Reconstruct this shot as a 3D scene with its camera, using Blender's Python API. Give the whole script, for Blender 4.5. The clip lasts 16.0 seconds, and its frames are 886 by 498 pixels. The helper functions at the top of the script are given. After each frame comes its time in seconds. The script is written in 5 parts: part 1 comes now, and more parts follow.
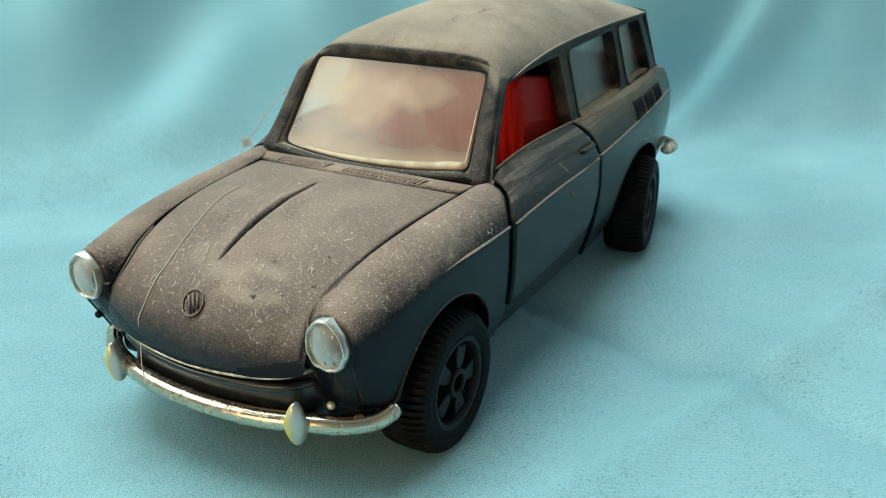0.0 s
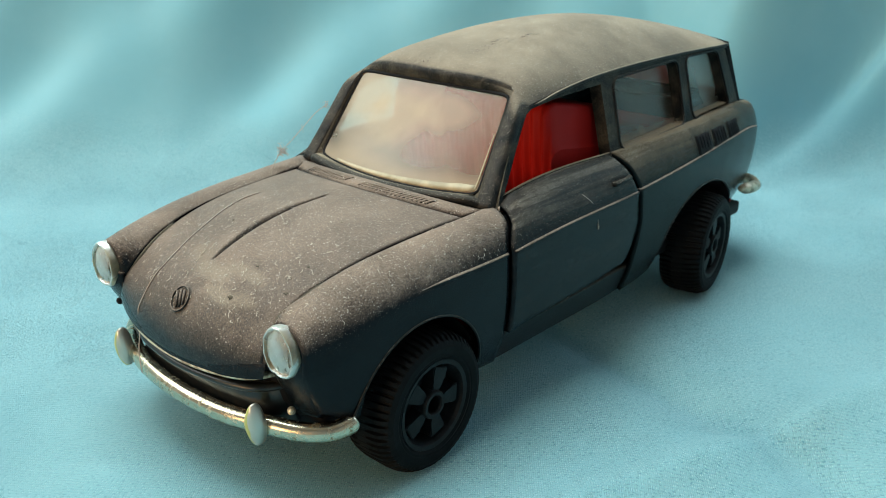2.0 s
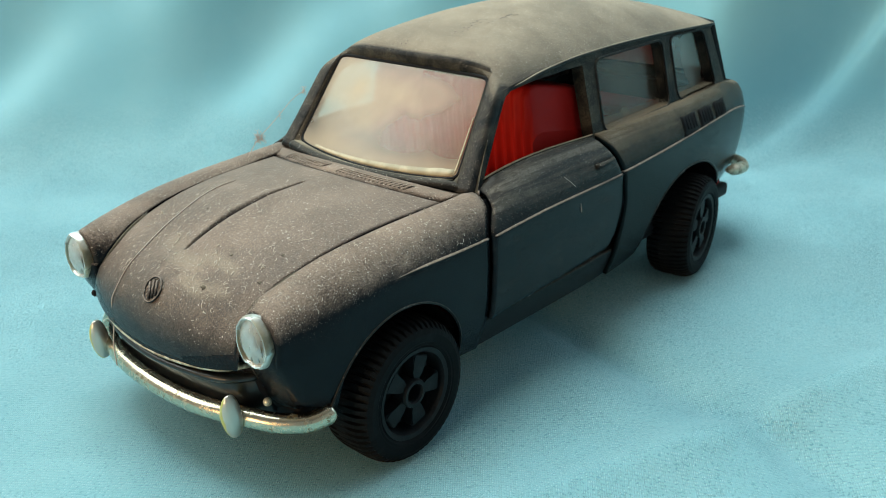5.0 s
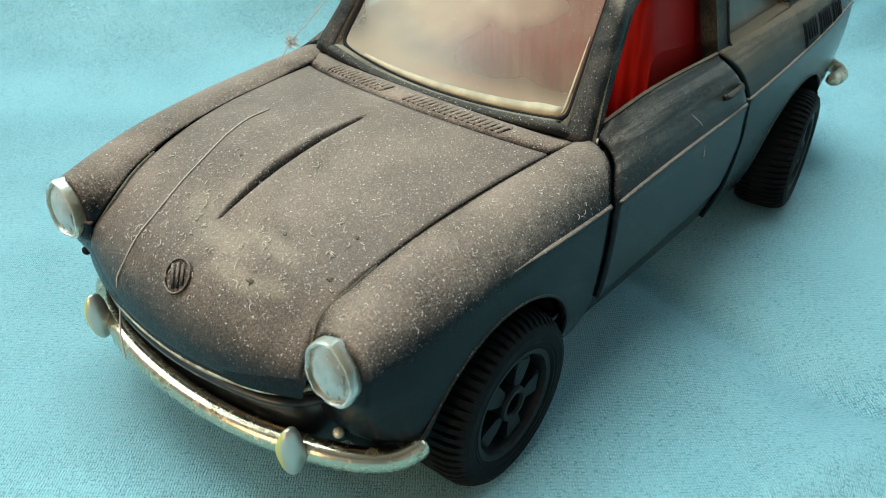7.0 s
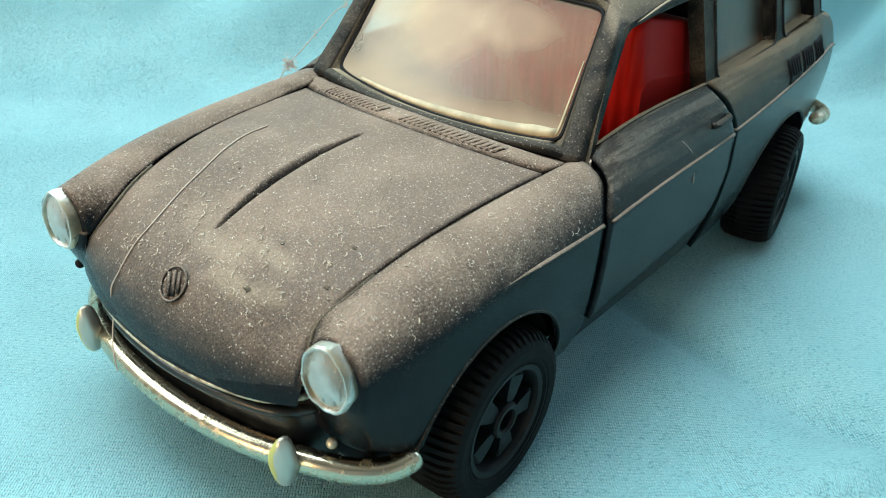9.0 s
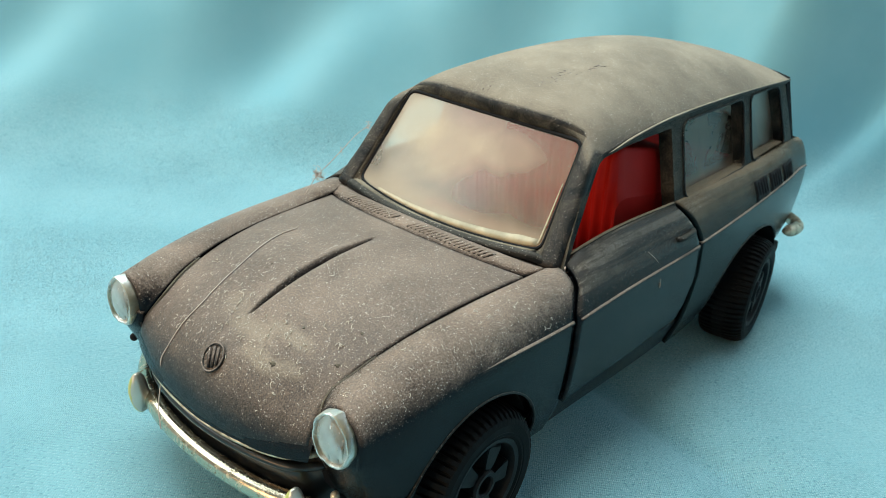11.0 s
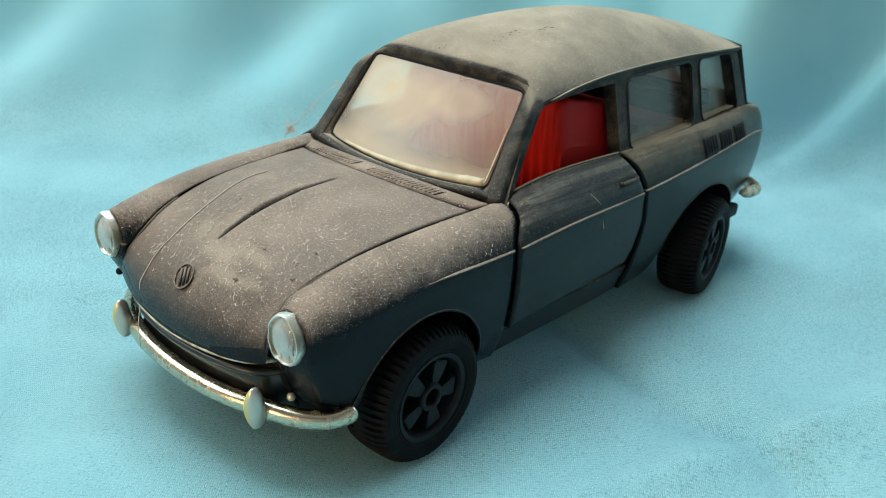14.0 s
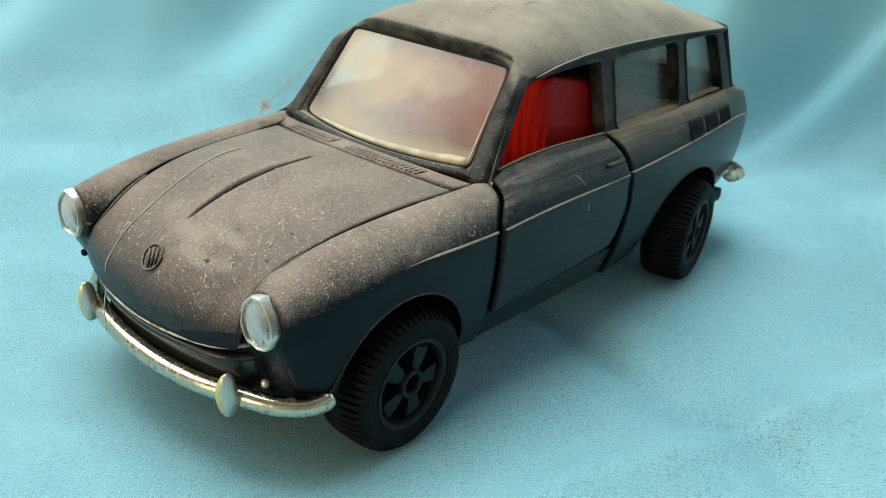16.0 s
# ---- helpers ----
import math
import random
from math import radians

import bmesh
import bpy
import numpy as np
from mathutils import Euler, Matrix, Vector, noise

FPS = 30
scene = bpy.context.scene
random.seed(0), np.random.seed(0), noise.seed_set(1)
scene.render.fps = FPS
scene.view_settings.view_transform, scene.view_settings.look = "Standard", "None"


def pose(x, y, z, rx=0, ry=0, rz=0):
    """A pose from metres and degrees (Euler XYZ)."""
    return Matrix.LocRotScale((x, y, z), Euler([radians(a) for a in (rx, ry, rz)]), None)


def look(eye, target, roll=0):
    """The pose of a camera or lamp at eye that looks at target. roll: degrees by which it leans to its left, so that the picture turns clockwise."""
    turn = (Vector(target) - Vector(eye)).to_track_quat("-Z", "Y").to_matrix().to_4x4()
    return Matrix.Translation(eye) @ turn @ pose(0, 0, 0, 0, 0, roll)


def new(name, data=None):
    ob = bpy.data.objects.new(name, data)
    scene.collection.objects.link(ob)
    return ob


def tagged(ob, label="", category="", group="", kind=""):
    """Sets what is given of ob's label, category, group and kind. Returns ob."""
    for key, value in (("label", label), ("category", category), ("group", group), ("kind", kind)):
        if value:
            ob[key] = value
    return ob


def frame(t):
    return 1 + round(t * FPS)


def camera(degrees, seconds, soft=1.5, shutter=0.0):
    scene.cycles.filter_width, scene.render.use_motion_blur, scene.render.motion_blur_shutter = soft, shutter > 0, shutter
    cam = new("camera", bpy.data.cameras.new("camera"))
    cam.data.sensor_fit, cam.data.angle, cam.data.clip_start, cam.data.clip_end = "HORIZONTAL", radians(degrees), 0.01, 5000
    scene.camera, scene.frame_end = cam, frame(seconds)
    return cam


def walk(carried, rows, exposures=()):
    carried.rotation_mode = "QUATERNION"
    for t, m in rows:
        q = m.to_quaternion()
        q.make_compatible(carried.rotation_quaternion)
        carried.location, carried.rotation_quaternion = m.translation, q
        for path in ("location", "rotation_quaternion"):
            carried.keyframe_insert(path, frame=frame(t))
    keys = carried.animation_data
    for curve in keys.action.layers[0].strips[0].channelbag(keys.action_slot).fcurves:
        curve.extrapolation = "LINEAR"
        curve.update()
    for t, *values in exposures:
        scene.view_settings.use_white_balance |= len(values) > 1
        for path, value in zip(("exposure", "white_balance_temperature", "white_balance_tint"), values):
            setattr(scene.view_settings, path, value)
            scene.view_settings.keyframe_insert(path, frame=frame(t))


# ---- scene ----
cam = camera(53.3, 16.0, 0.8)
PATH = [
    (0, (0.09013, 0.05092, 0.04832), (0.02568, 0.01432, 0.01822), -0.10),
    (0.5, (0.08942, 0.04891, 0.04807), (0.02594, 0.01091, 0.01763), 0.46),
    (1, (0.08872, 0.05335, 0.04853), (0.02856, 0.00939, 0.01943), 0.94),
    (1.5, (0.08583, 0.05793, 0.04875), (0.02880, 0.01009, 0.01944), 0.53),
    (2, (0.08080, 0.06398, 0.04878), (0.02458, 0.01484, 0.02006), 0.83),
    (2.5, (0.07942, 0.06442, 0.04765), (0.02320, 0.01513, 0.01922), 0.02),
    (3, (0.07917, 0.06456, 0.04777), (0.02306, 0.01532, 0.01903), -0.13),
    (5.5, (0.07863, 0.06420, 0.04803), (0.02244, 0.01571, 0.01817), -0.12),
    (6, (0.07932, 0.06125, 0.04793), (0.02181, 0.01495, 0.01712), 0.73),
    (6.2, (0.07828, 0.05682, 0.05148), (0.02051, 0.01016, 0.01681), 0.36),
    (6.5, (0.07278, 0.04815, 0.05415), (0.01712, 0.00465, 0.01660), 0.30),
    (6.7, (0.07022, 0.04456, 0.05354), (0.01673, 0.00320, 0.01194), 1.65),
    (7, (0.06951, 0.04135, 0.04885), (0.01544, 0.00059, 0.00625), 3.39),
    (7.5, (0.07025, 0.04085, 0.04677), (0.01489, 0.00065, 0.00529), 4.81),
    (8, (0.07099, 0.04099, 0.04618), (0.01474, 0.00065, 0.00607), 5.39),
    (8.5, (0.07125, 0.04143, 0.04663), (0.01481, 0.00065, 0.00725), 5.11),
    (9, (0.07133, 0.04173, 0.04703), (0.01459, 0.00068, 0.00835), 4.80),
    (9.2, (0.07208, 0.04246, 0.04823), (0.01476, 0.00078, 0.01111), 4.50),
    (11.3, (0.07967, 0.05428, 0.05361), (0.02254, 0.00785, 0.02230), 6.10),
    (11.5, (0.08055, 0.05781, 0.05334), (0.02432, 0.01032, 0.02198), 5.54),
    (12, (0.08136, 0.06158, 0.05157), (0.02523, 0.01413, 0.01998), 4.77),
    (12.5, (0.08148, 0.06161, 0.05113), (0.02504, 0.01426, 0.01994), 4.82),
    (13, (0.08158, 0.06156, 0.05096), (0.02504, 0.01425, 0.01991), 4.87),
    (13.5, (0.08148, 0.06133, 0.05070), (0.02489, 0.01417, 0.01949), 4.95),
    (14, (0.08163, 0.06141, 0.05068), (0.02501, 0.01433, 0.01940), 5.04),
    (14.5, (0.08133, 0.06117, 0.05041), (0.02472, 0.01413, 0.01905), 5.01),
    (15, (0.08127, 0.06109, 0.05035), (0.02473, 0.01403, 0.01892), 5.02),
    (15.5, (0.08136, 0.06088, 0.05009), (0.02448, 0.01414, 0.01879), 5.21),
    (16, (0.07995, 0.05934, 0.04887), (0.02211, 0.01433, 0.01678), 6.04),
]
EXPOSURES = (
    (0, 0.0, 7400, 8), (3, -0.02, 7400, 8), (5.5, 0.02, 7320, 7), (6.2, -0.02, 7180, 6), (6.5, -0.08, 7150, 5), (7, 0.08, 7150, 5),
    (7.5, 0.28, 7150, 5), (9.2, 0.28, 7150, 5), (11.3, 0.05, 7200, 8), (12.5, 0.08, 7180, 8), (16, 0.09, 7180, 8),
)
walk(cam, [(t, look(eye, target, roll)) for t, eye, target, roll in PATH], EXPOSURES)
cam.data.dof.use_dof, cam.data.dof.focus_distance, cam.data.dof.aperture_fstop = True, 0.073, 112.0

# ---- light ----
world = bpy.data.worlds.new("world")
scene.world = world
world.use_nodes = True
wn = world.node_tree
wn.nodes["Background"].inputs[0].default_value = (0.75, 0.85, 1.0, 1)
wn.nodes["Background"].inputs[1].default_value = 0.3
scene.view_settings.exposure = 0.0


def area_lamp(name, eye, target, width, height, watts, colour):
    data = bpy.data.lights.new(name, "AREA")
    data.shape, data.size, data.size_y = "RECTANGLE", width, height
    data.energy, data.color = watts, colour
    ob = new(name, data)
    ob.matrix_world = look(eye, target)
    return ob


# lamps out of view, added and tinted to light the car and cloth
area_lamp("overhead_cool_key", (-0.05, -0.42, 1.78), (0.0, -0.3, 0.0), 1.5, 1.2, 52.0, (0.72, 0.91, 1.0))
area_lamp("west_blue_fill", (-1.86, 0.8, 1.1), (0.0, 0.0, 0.0), 1.3, 1.1, 9.0, (0.5, 0.72, 1.0))
# warm and low, added to brighten the raised cloth more than the flat
area_lamp("east_warm_fill", (2.06, -0.2, 0.42), (0.0, 0.0, 0.05), 1.2, 0.65, 20.0, (1.0, 0.66, 0.36))
area_lamp("south_cool_fill", (0.75, -1.43, 1.22), (0.0, 0.0, 0.1), 1.5, 0.75, 22.0, (0.82, 0.95, 1.0))


# ---- materials ----


def material(name, build):
    mat = bpy.data.materials.new(name)
    mat.use_nodes = True
    nt = mat.node_tree
    nt.nodes.clear()
    out = nt.nodes.new("ShaderNodeOutputMaterial")
    build(nt, out)
    return mat


def node(nt, kind, **inputs):
    n = nt.nodes.new(kind)
    for key, value in inputs.items():
        n.inputs[key.replace("_", " ")].default_value = value
    return n


def noise_tex(nt, scale, detail=3.0, rough=0.55, coords=None, distortion=0.0):
    n = node(nt, "ShaderNodeTexNoise", Scale=scale, Detail=detail, Roughness=rough, Distortion=distortion)
    if coords is None:
        coords = nt.nodes.new("ShaderNodeTexCoord").outputs["Object"]
    nt.links.new(coords, n.inputs["Vector"])
    return n.outputs["Fac"]


def ramp(nt, value, low, high, smooth=True):
    n = nt.nodes.new("ShaderNodeMapRange")
    n.interpolation_type = "SMOOTHSTEP" if smooth else "LINEAR"
    n.inputs["From Min"].default_value, n.inputs["From Max"].default_value = low, high
    nt.links.new(value, n.inputs["Value"])
    return n.outputs["Result"]


def calc(nt, op, a, b=None, clamp=False):
    n = nt.nodes.new("ShaderNodeMath")
    n.operation, n.use_clamp = op, clamp
    for k, v in enumerate((a, b)):
        if v is None:
            continue
        if isinstance(v, (int, float)):
            n.inputs[k].default_value = v
        else:
            nt.links.new(v, n.inputs[k])
    return n.outputs[0]


def blend(nt, fac, a, b):
    n = nt.nodes.new("ShaderNodeMix")
    n.data_type = "RGBA"
    for sock, v in ((n.inputs[0], fac), (n.inputs[6], a), (n.inputs[7], b)):
        if isinstance(v, (int, float)):
            sock.default_value = v
        elif isinstance(v, tuple):
            sock.default_value = (*v, 1)
        else:
            nt.links.new(v, sock)
    return n.outputs[2]


def surface(nt, out, colour, roughness, metallic=0.0, bump=None, bump_size=0.0001, strength=0.5, specular=0.5):
    p = nt.nodes.new("ShaderNodeBsdfPrincipled")
    for key, v in (("Base Color", colour), ("Roughness", roughness), ("Metallic", metallic), ("Specular IOR Level", specular)):
        if isinstance(v, (int, float)):
            p.inputs[key].default_value = v
        elif isinstance(v, tuple):
            p.inputs[key].default_value = (*v, 1)
        else:
            nt.links.new(v, p.inputs[key])
    if bump is not None:
        b = node(nt, "ShaderNodeBump", Strength=strength, Distance=bump_size)
        nt.links.new(bump, b.inputs["Height"])
        nt.links.new(b.outputs[0], p.inputs["Normal"])
    nt.links.new(p.outputs[0], out.inputs[0])
    return p


def object_coords(nt):
    return nt.nodes.new("ShaderNodeTexCoord").outputs["Object"]


def blob(nt, centre, radius, stretch=(1, 1, 1), wobble=0.0):
    """A soft round patch about a place on the thing, in metres, 1 in its middle."""
    m = nt.nodes.new("ShaderNodeMapping")
    m.vector_type = "TEXTURE"
    m.inputs["Location"].default_value = centre
    m.inputs["Scale"].default_value = [radius * s for s in stretch]
    nt.links.new(object_coords(nt), m.inputs[0])
    length = nt.nodes.new("ShaderNodeVectorMath")
    length.operation = "LENGTH"
    nt.links.new(m.outputs[0], length.inputs[0])
    value = length.outputs["Value"]
    if wobble:
        value = calc(nt, "ADD", value, calc(nt, "MULTIPLY", calc(nt, "SUBTRACT", noise_tex(nt, 420, 4), 0.5), wobble))
    return ramp(nt, value, 1.0, 0.35)


def dusty_paint(paint, dust, amount=1.0, smears=(), mottle=0.25, lies=(0.2, 0.8), gloss=(0.34, 0.17), streak=0.0, specks=0.8, grainy=0.54, ragged=0.5, film=0.0):
    """Black paint under house dust that lies on what faces up."""
    def build(nt, out):
        normal = nt.nodes.new("ShaderNodeNewGeometry").outputs["Normal"]
        xyz = nt.nodes.new("ShaderNodeSeparateXYZ")
        nt.links.new(normal, xyz.inputs[0])
        patchy = calc(nt, "MULTIPLY", calc(nt, "SUBTRACT", noise_tex(nt, 700, 4, 0.7), 0.5), ragged)
        lying = ramp(nt, calc(nt, "ADD", xyz.outputs[2], patchy), *lies)
        cloud = ramp(nt, noise_tex(nt, 130, 4), 0.25, 0.75)
        grain = ramp(nt, noise_tex(nt, 7500, 3, 0.75), 0.42, 0.6)
        # thick dust lies even, thin dust shows its grains
        even = blend(nt, calc(nt, "MULTIPLY", lying, 0.6), grain, (0.5, 0.5, 0.5))
        cover = calc(nt, "MULTIPLY", lying, calc(nt, "ADD", 0.12 + 0.5 * (0.54 - grainy), calc(nt, "ADD", calc(nt, "MULTIPLY", cloud, mottle), calc(nt, "MULTIPLY", even, grainy))))
        cover = calc(nt, "MULTIPLY", cover, amount, True)
        if film:
            thin = calc(nt, "MULTIPLY", ramp(nt, noise_tex(nt, 330, 5, 0.65, None, 0.6), 0.3, 0.72), calc(nt, "ADD", 0.6 * film, calc(nt, "MULTIPLY", grain, 0.8 * film)))
            cover = calc(nt, "MAXIMUM", cover, thin)
        if streak:
            lengthways = nt.nodes.new("ShaderNodeMapping")
            lengthways.inputs["Scale"].default_value = (0.03, 1.0, 1.0)
            nt.links.new(object_coords(nt), lengthways.inputs[0])
            wiped = ramp(nt, noise_tex(nt, 900, 3, 0.6, lengthways.outputs[0]), 0.42, 0.62)
            cover = calc(nt, "MULTIPLY", cover, calc(nt, "ADD", 1.0 - streak, calc(nt, "MULTIPLY", wiped, streak)))
        speck_tex = nt.nodes.new("ShaderNodeTexVoronoi")
        speck_tex.inputs["Scale"].default_value = 3300
        nt.links.new(object_coords(nt), speck_tex.inputs["Vector"])
        speck_seed = nt.nodes.new("ShaderNodeSeparateColor")
        nt.links.new(speck_tex.outputs["Color"], speck_seed.inputs[0])
        speck = calc(nt, "MULTIPLY", ramp(nt, calc(nt, "ADD", speck_tex.outputs["Distance"], calc(nt, "MULTIPLY", noise_tex(nt, 9000, 2), 0.22)), 0.34, 0.2), ramp(nt, speck_seed.outputs[0], 0.45, 0.9))
        fine_tex = nt.nodes.new("ShaderNodeTexVoronoi")
        fine_tex.inputs["Scale"].default_value = 6800
        nt.links.new(object_coords(nt), fine_tex.inputs["Vector"])
        fine_seed = nt.nodes.new("ShaderNodeSeparateColor")
        nt.links.new(fine_tex.outputs["Color"], fine_seed.inputs[0])
        fine = calc(nt, "MULTIPLY", ramp(nt, fine_tex.outputs["Distance"], 0.4, 0.15), ramp(nt, fine_seed.outputs[0], 0.55, 0.95))
        speck = calc(nt, "MAXIMUM", speck, calc(nt, "MULTIPLY", fine, 0.62))
        speck = calc(nt, "MULTIPLY", speck, ramp(nt, xyz.outputs[2], lies[0] - 0.2, lies[1] - 0.2))
        shade = blend(nt, noise_tex(nt, 260, 3), tuple(c * (1 - 0.7 * mottle) for c in dust), tuple(c * (1 + 0.6 * mottle) for c in dust))
        colour = blend(nt, cover, paint, shade)
        for centre, radius, stretch, much in smears:
            patch = calc(nt, "MULTIPLY", blob(nt, centre, radius, stretch, 0.8), calc(nt, "ADD", much * 0.6, calc(nt, "MULTIPLY", grain, much * 0.4)))
            colour = blend(nt, patch, colour, (0.47, 0.385, 0.29))
        colour = blend(nt, calc(nt, "MULTIPLY", speck, specks), colour, (0.95, 0.88, 0.8))
        rough = calc(nt, "ADD", gloss[0], calc(nt, "MULTIPLY", cover, 0.55), True)
        height = calc(nt, "ADD", even, calc(nt, "MULTIPLY", speck, 1.2))
        height = calc(nt, "ADD", calc(nt, "MULTIPLY", height, calc(nt, "ADD", 0.15, lying)), calc(nt, "MULTIPLY", noise_tex(nt, 1500, 2), 0.12))
        surface(nt, out, colour, rough, 0.0, height, 0.00006, 0.8, gloss[1])
    return build


PAINT, DUST = (0.003, 0.005, 0.008), (0.53, 0.39, 0.308)
SMEARS = (
    ((0.0398, 0.0014, 0.0184), 0.0022, (0.55, 1.5, 0.9), 0.4),
    ((0.0387, 0.0044, 0.0188), 0.0020, (0.5, 1.7, 0.9), 0.4),
    ((0.0412, 0.0040, 0.0175), 0.0019, (0.45, 1.7, 0.8), 0.44),
    ((0.0405, 0.0066, 0.0176), 0.0016, (0.5, 1.3, 0.9), 0.32),
    ((0.0388, -0.0020, 0.0192), 0.0019, (0.9, 1.0, 1.0), 0.24),
)
paint_mat = material("dusty black paint", dusty_paint(PAINT, DUST, 1.0, (), 0.25, (0.2, 1.02), (0.12, 0.15), 0.0, 0.85, 0.56))
hood_mat = material("dusty black hood paint", dusty_paint(PAINT, DUST, 0.92, SMEARS, 0.2, (0.0, 1.08), (0.28, 0.3), 0.0, 0.85, 0.56))
door_mat = material("black door paint with wiped dust", dusty_paint((0.003, 0.005, 0.008), (0.32, 0.27, 0.22), 0.8, (), 0.2, (0.12, 0.85), (0.1, 0.16), 0.7, 0.3, 0.4, 0.3, 0.06))
quarter_mat = material("black quarter panel paint with brown dust", dusty_paint((0.003, 0.006, 0.007), (0.4, 0.3, 0.205), 1.05, (), 0.25, (0.15, 0.9), (0.08, 0.1), 0.3, 0.2, 0.3, 0.16))
pillar_mat = material("black pillar paint with specks of dust", dusty_paint((0.005, 0.007, 0.009), (0.34, 0.285, 0.21), 1.1, (), 0.5, (0.25, 0.9), (0.3, 0.08), 0.0, 0.6, film=0.18))
roof_mat = material("thickly dusty roof paint", dusty_paint(PAINT, (0.5, 0.41, 0.315), 1.5, (), 0.16, (0.5, 1.03), (0.34, 0.14), 0.0, 0.5, 0.24, 0.14, 0.14))
reveal_mat = material("dusty black edge of the windscreen opening", dusty_paint((0.005, 0.006, 0.007), (0.24, 0.2, 0.15), 1.0, (), 0.4, (-0.15, 0.75), (0.3, 0.1), 0.0, 0.4, film=0.3))
trim_mat = material("dusty black trim", dusty_paint((0.006, 0.007, 0.008), (0.2, 0.18, 0.15), 0.5, (), 0.25, (0.2, 0.8), (0.4, 0.2)))


def build_inner(nt, out):
    surface(nt, out, blend(nt, noise_tex(nt, 300), (0.004, 0.004, 0.005), (0.012, 0.012, 0.014)), 0.6, specular=0.12)


inner_mat = material("bare black inside", build_inner)


def build_gloss(nt, out):
    cover = calc(nt, "MULTIPLY", ramp(nt, noise_tex(nt, 700, 4), 0.5, 0.8), 0.35)
    surface(nt, out, blend(nt, cover, (0.006, 0.008, 0.01), (0.12, 0.1, 0.08)), calc(nt, "ADD", 0.28, calc(nt, "MULTIPLY", cover, 0.8)))


gloss_mat = material("glossy black plastic", build_gloss)


def build_rubber(nt, out):
    cover = calc(nt, "MULTIPLY", ramp(nt, noise_tex(nt, 900, 5), 0.45, 0.8), 0.3)
    surface(nt, out, blend(nt, cover, (0.004, 0.005, 0.006), (0.02, 0.021, 0.022)), 0.65, 0.0, noise_tex(nt, 3500, 3), 0.00004, 0.5, 0.1)


rubber_mat = material("dusty black rubber", build_rubber)


def build_rim(nt, out):
    cover = calc(nt, "MULTIPLY", ramp(nt, noise_tex(nt, 1500, 4), 0.5, 0.75), 0.35)
    surface(nt, out, blend(nt, cover, (0.004, 0.006, 0.008), (0.025, 0.026, 0.027)), 0.55, 0.0, noise_tex(nt, 4000, 2), 0.00003, 0.4, 0.25)


rim_mat = material("black plastic rim", build_rim)


def build_chrome(nt, out):
    wear = ramp(nt, noise_tex(nt, 620, 6, 0.8), 0.57, 0.64)
    fine = ramp(nt, noise_tex(nt, 1500, 4, 0.6), 0.4, 0.8)
    colour = blend(nt, wear, (0.6, 0.53, 0.4), (0.17, 0.15, 0.08))
    colour = blend(nt, calc(nt, "MULTIPLY", fine, 0.2), colour, (0.4, 0.36, 0.28))
    rough = calc(nt, "ADD", 0.19, calc(nt, "MULTIPLY", fine, 0.18))
    surface(nt, out, colour, rough, calc(nt, "SUBTRACT", 1.0, calc(nt, "MULTIPLY", wear, 0.7)), fine, 0.00002, 0.15)


chrome_mat = material("worn chrome plate", build_chrome)


def build_bare(nt, out):
    dust = ramp(nt, noise_tex(nt, 700, 4, 0.7), 0.4, 0.65)
    surface(nt, out, blend(nt, dust, (0.66, 0.58, 0.44), (0.2, 0.16, 0.11)), calc(nt, "ADD", 0.35, calc(nt, "MULTIPLY", dust, 0.4)), calc(nt, "SUBTRACT", 0.85, calc(nt, "MULTIPLY", dust, 0.6)), dust, 0.00004, 0.4)


bare_mat = material("bare metal under dust", build_bare)


def build_worn_plastic(nt, out):
    made = nt.nodes.new("ShaderNodeSeparateXYZ")
    nt.links.new(nt.nodes.new("ShaderNodeTexCoord").outputs["Generated"], made.inputs[0])
    ragged = calc(nt, "MULTIPLY", calc(nt, "SUBTRACT", noise_tex(nt, 700, 4, 0.6), 0.5), 0.5)
    plate = ramp(nt, calc(nt, "ADD", made.outputs[1], ragged), 0.54, 0.62)
    colour = blend(nt, plate, (0.44, 0.45, 0.13), (0.55, 0.52, 0.46))
    p = surface(nt, out, colour, 0.36, calc(nt, "MULTIPLY", plate, 0.8), noise_tex(nt, 1800, 3), 0.00005, 0.4)
    p.inputs["Subsurface Weight"].default_value = 0.0


worn_mat = material("pale green plastic with worn plating", build_worn_plastic)


def build_lens(nt, out):
    grime = calc(nt, "ADD", 0.25, calc(nt, "MULTIPLY", ramp(nt, noise_tex(nt, 900, 4), 0.35, 0.7), 0.4))
    p = surface(nt, out, blend(nt, grime, (0.42, 0.375, 0.3), (0.18, 0.155, 0.11)), calc(nt, "ADD", 0.3, calc(nt, "MULTIPLY", grime, 0.5)), 0.0, noise_tex(nt, 1500, 3), 0.00005, 0.3)
    p.inputs["Transmission Weight"].default_value = 0.6
    p.inputs["Specular IOR Level"].default_value = 0.25
    p.inputs["IOR"].default_value = 1.45


lens_mat = material("cloudy clear plastic", build_lens)


def build_lamp_rim(nt, out):
    grime = ramp(nt, noise_tex(nt, 800, 4, 0.65), 0.4, 0.7)
    p = surface(nt, out, blend(nt, grime, (0.46, 0.41, 0.29), (0.24, 0.21, 0.14)), 0.42, 0.0, noise_tex(nt, 1500, 3), 0.00005, 0.4)
    p.inputs["Transmission Weight"].default_value = 0.65


lamp_rim_mat = material("yellowed clear plastic", build_lamp_rim)


def build_cut_edge(nt, out):
    surface(nt, out, blend(nt, ramp(nt, noise_tex(nt, 500, 4), 0.35, 0.7), (0.52, 0.44, 0.31), (0.34, 0.29, 0.2)), 0.6, 0.0, noise_tex(nt, 1800, 3), 0.00004, 0.4)


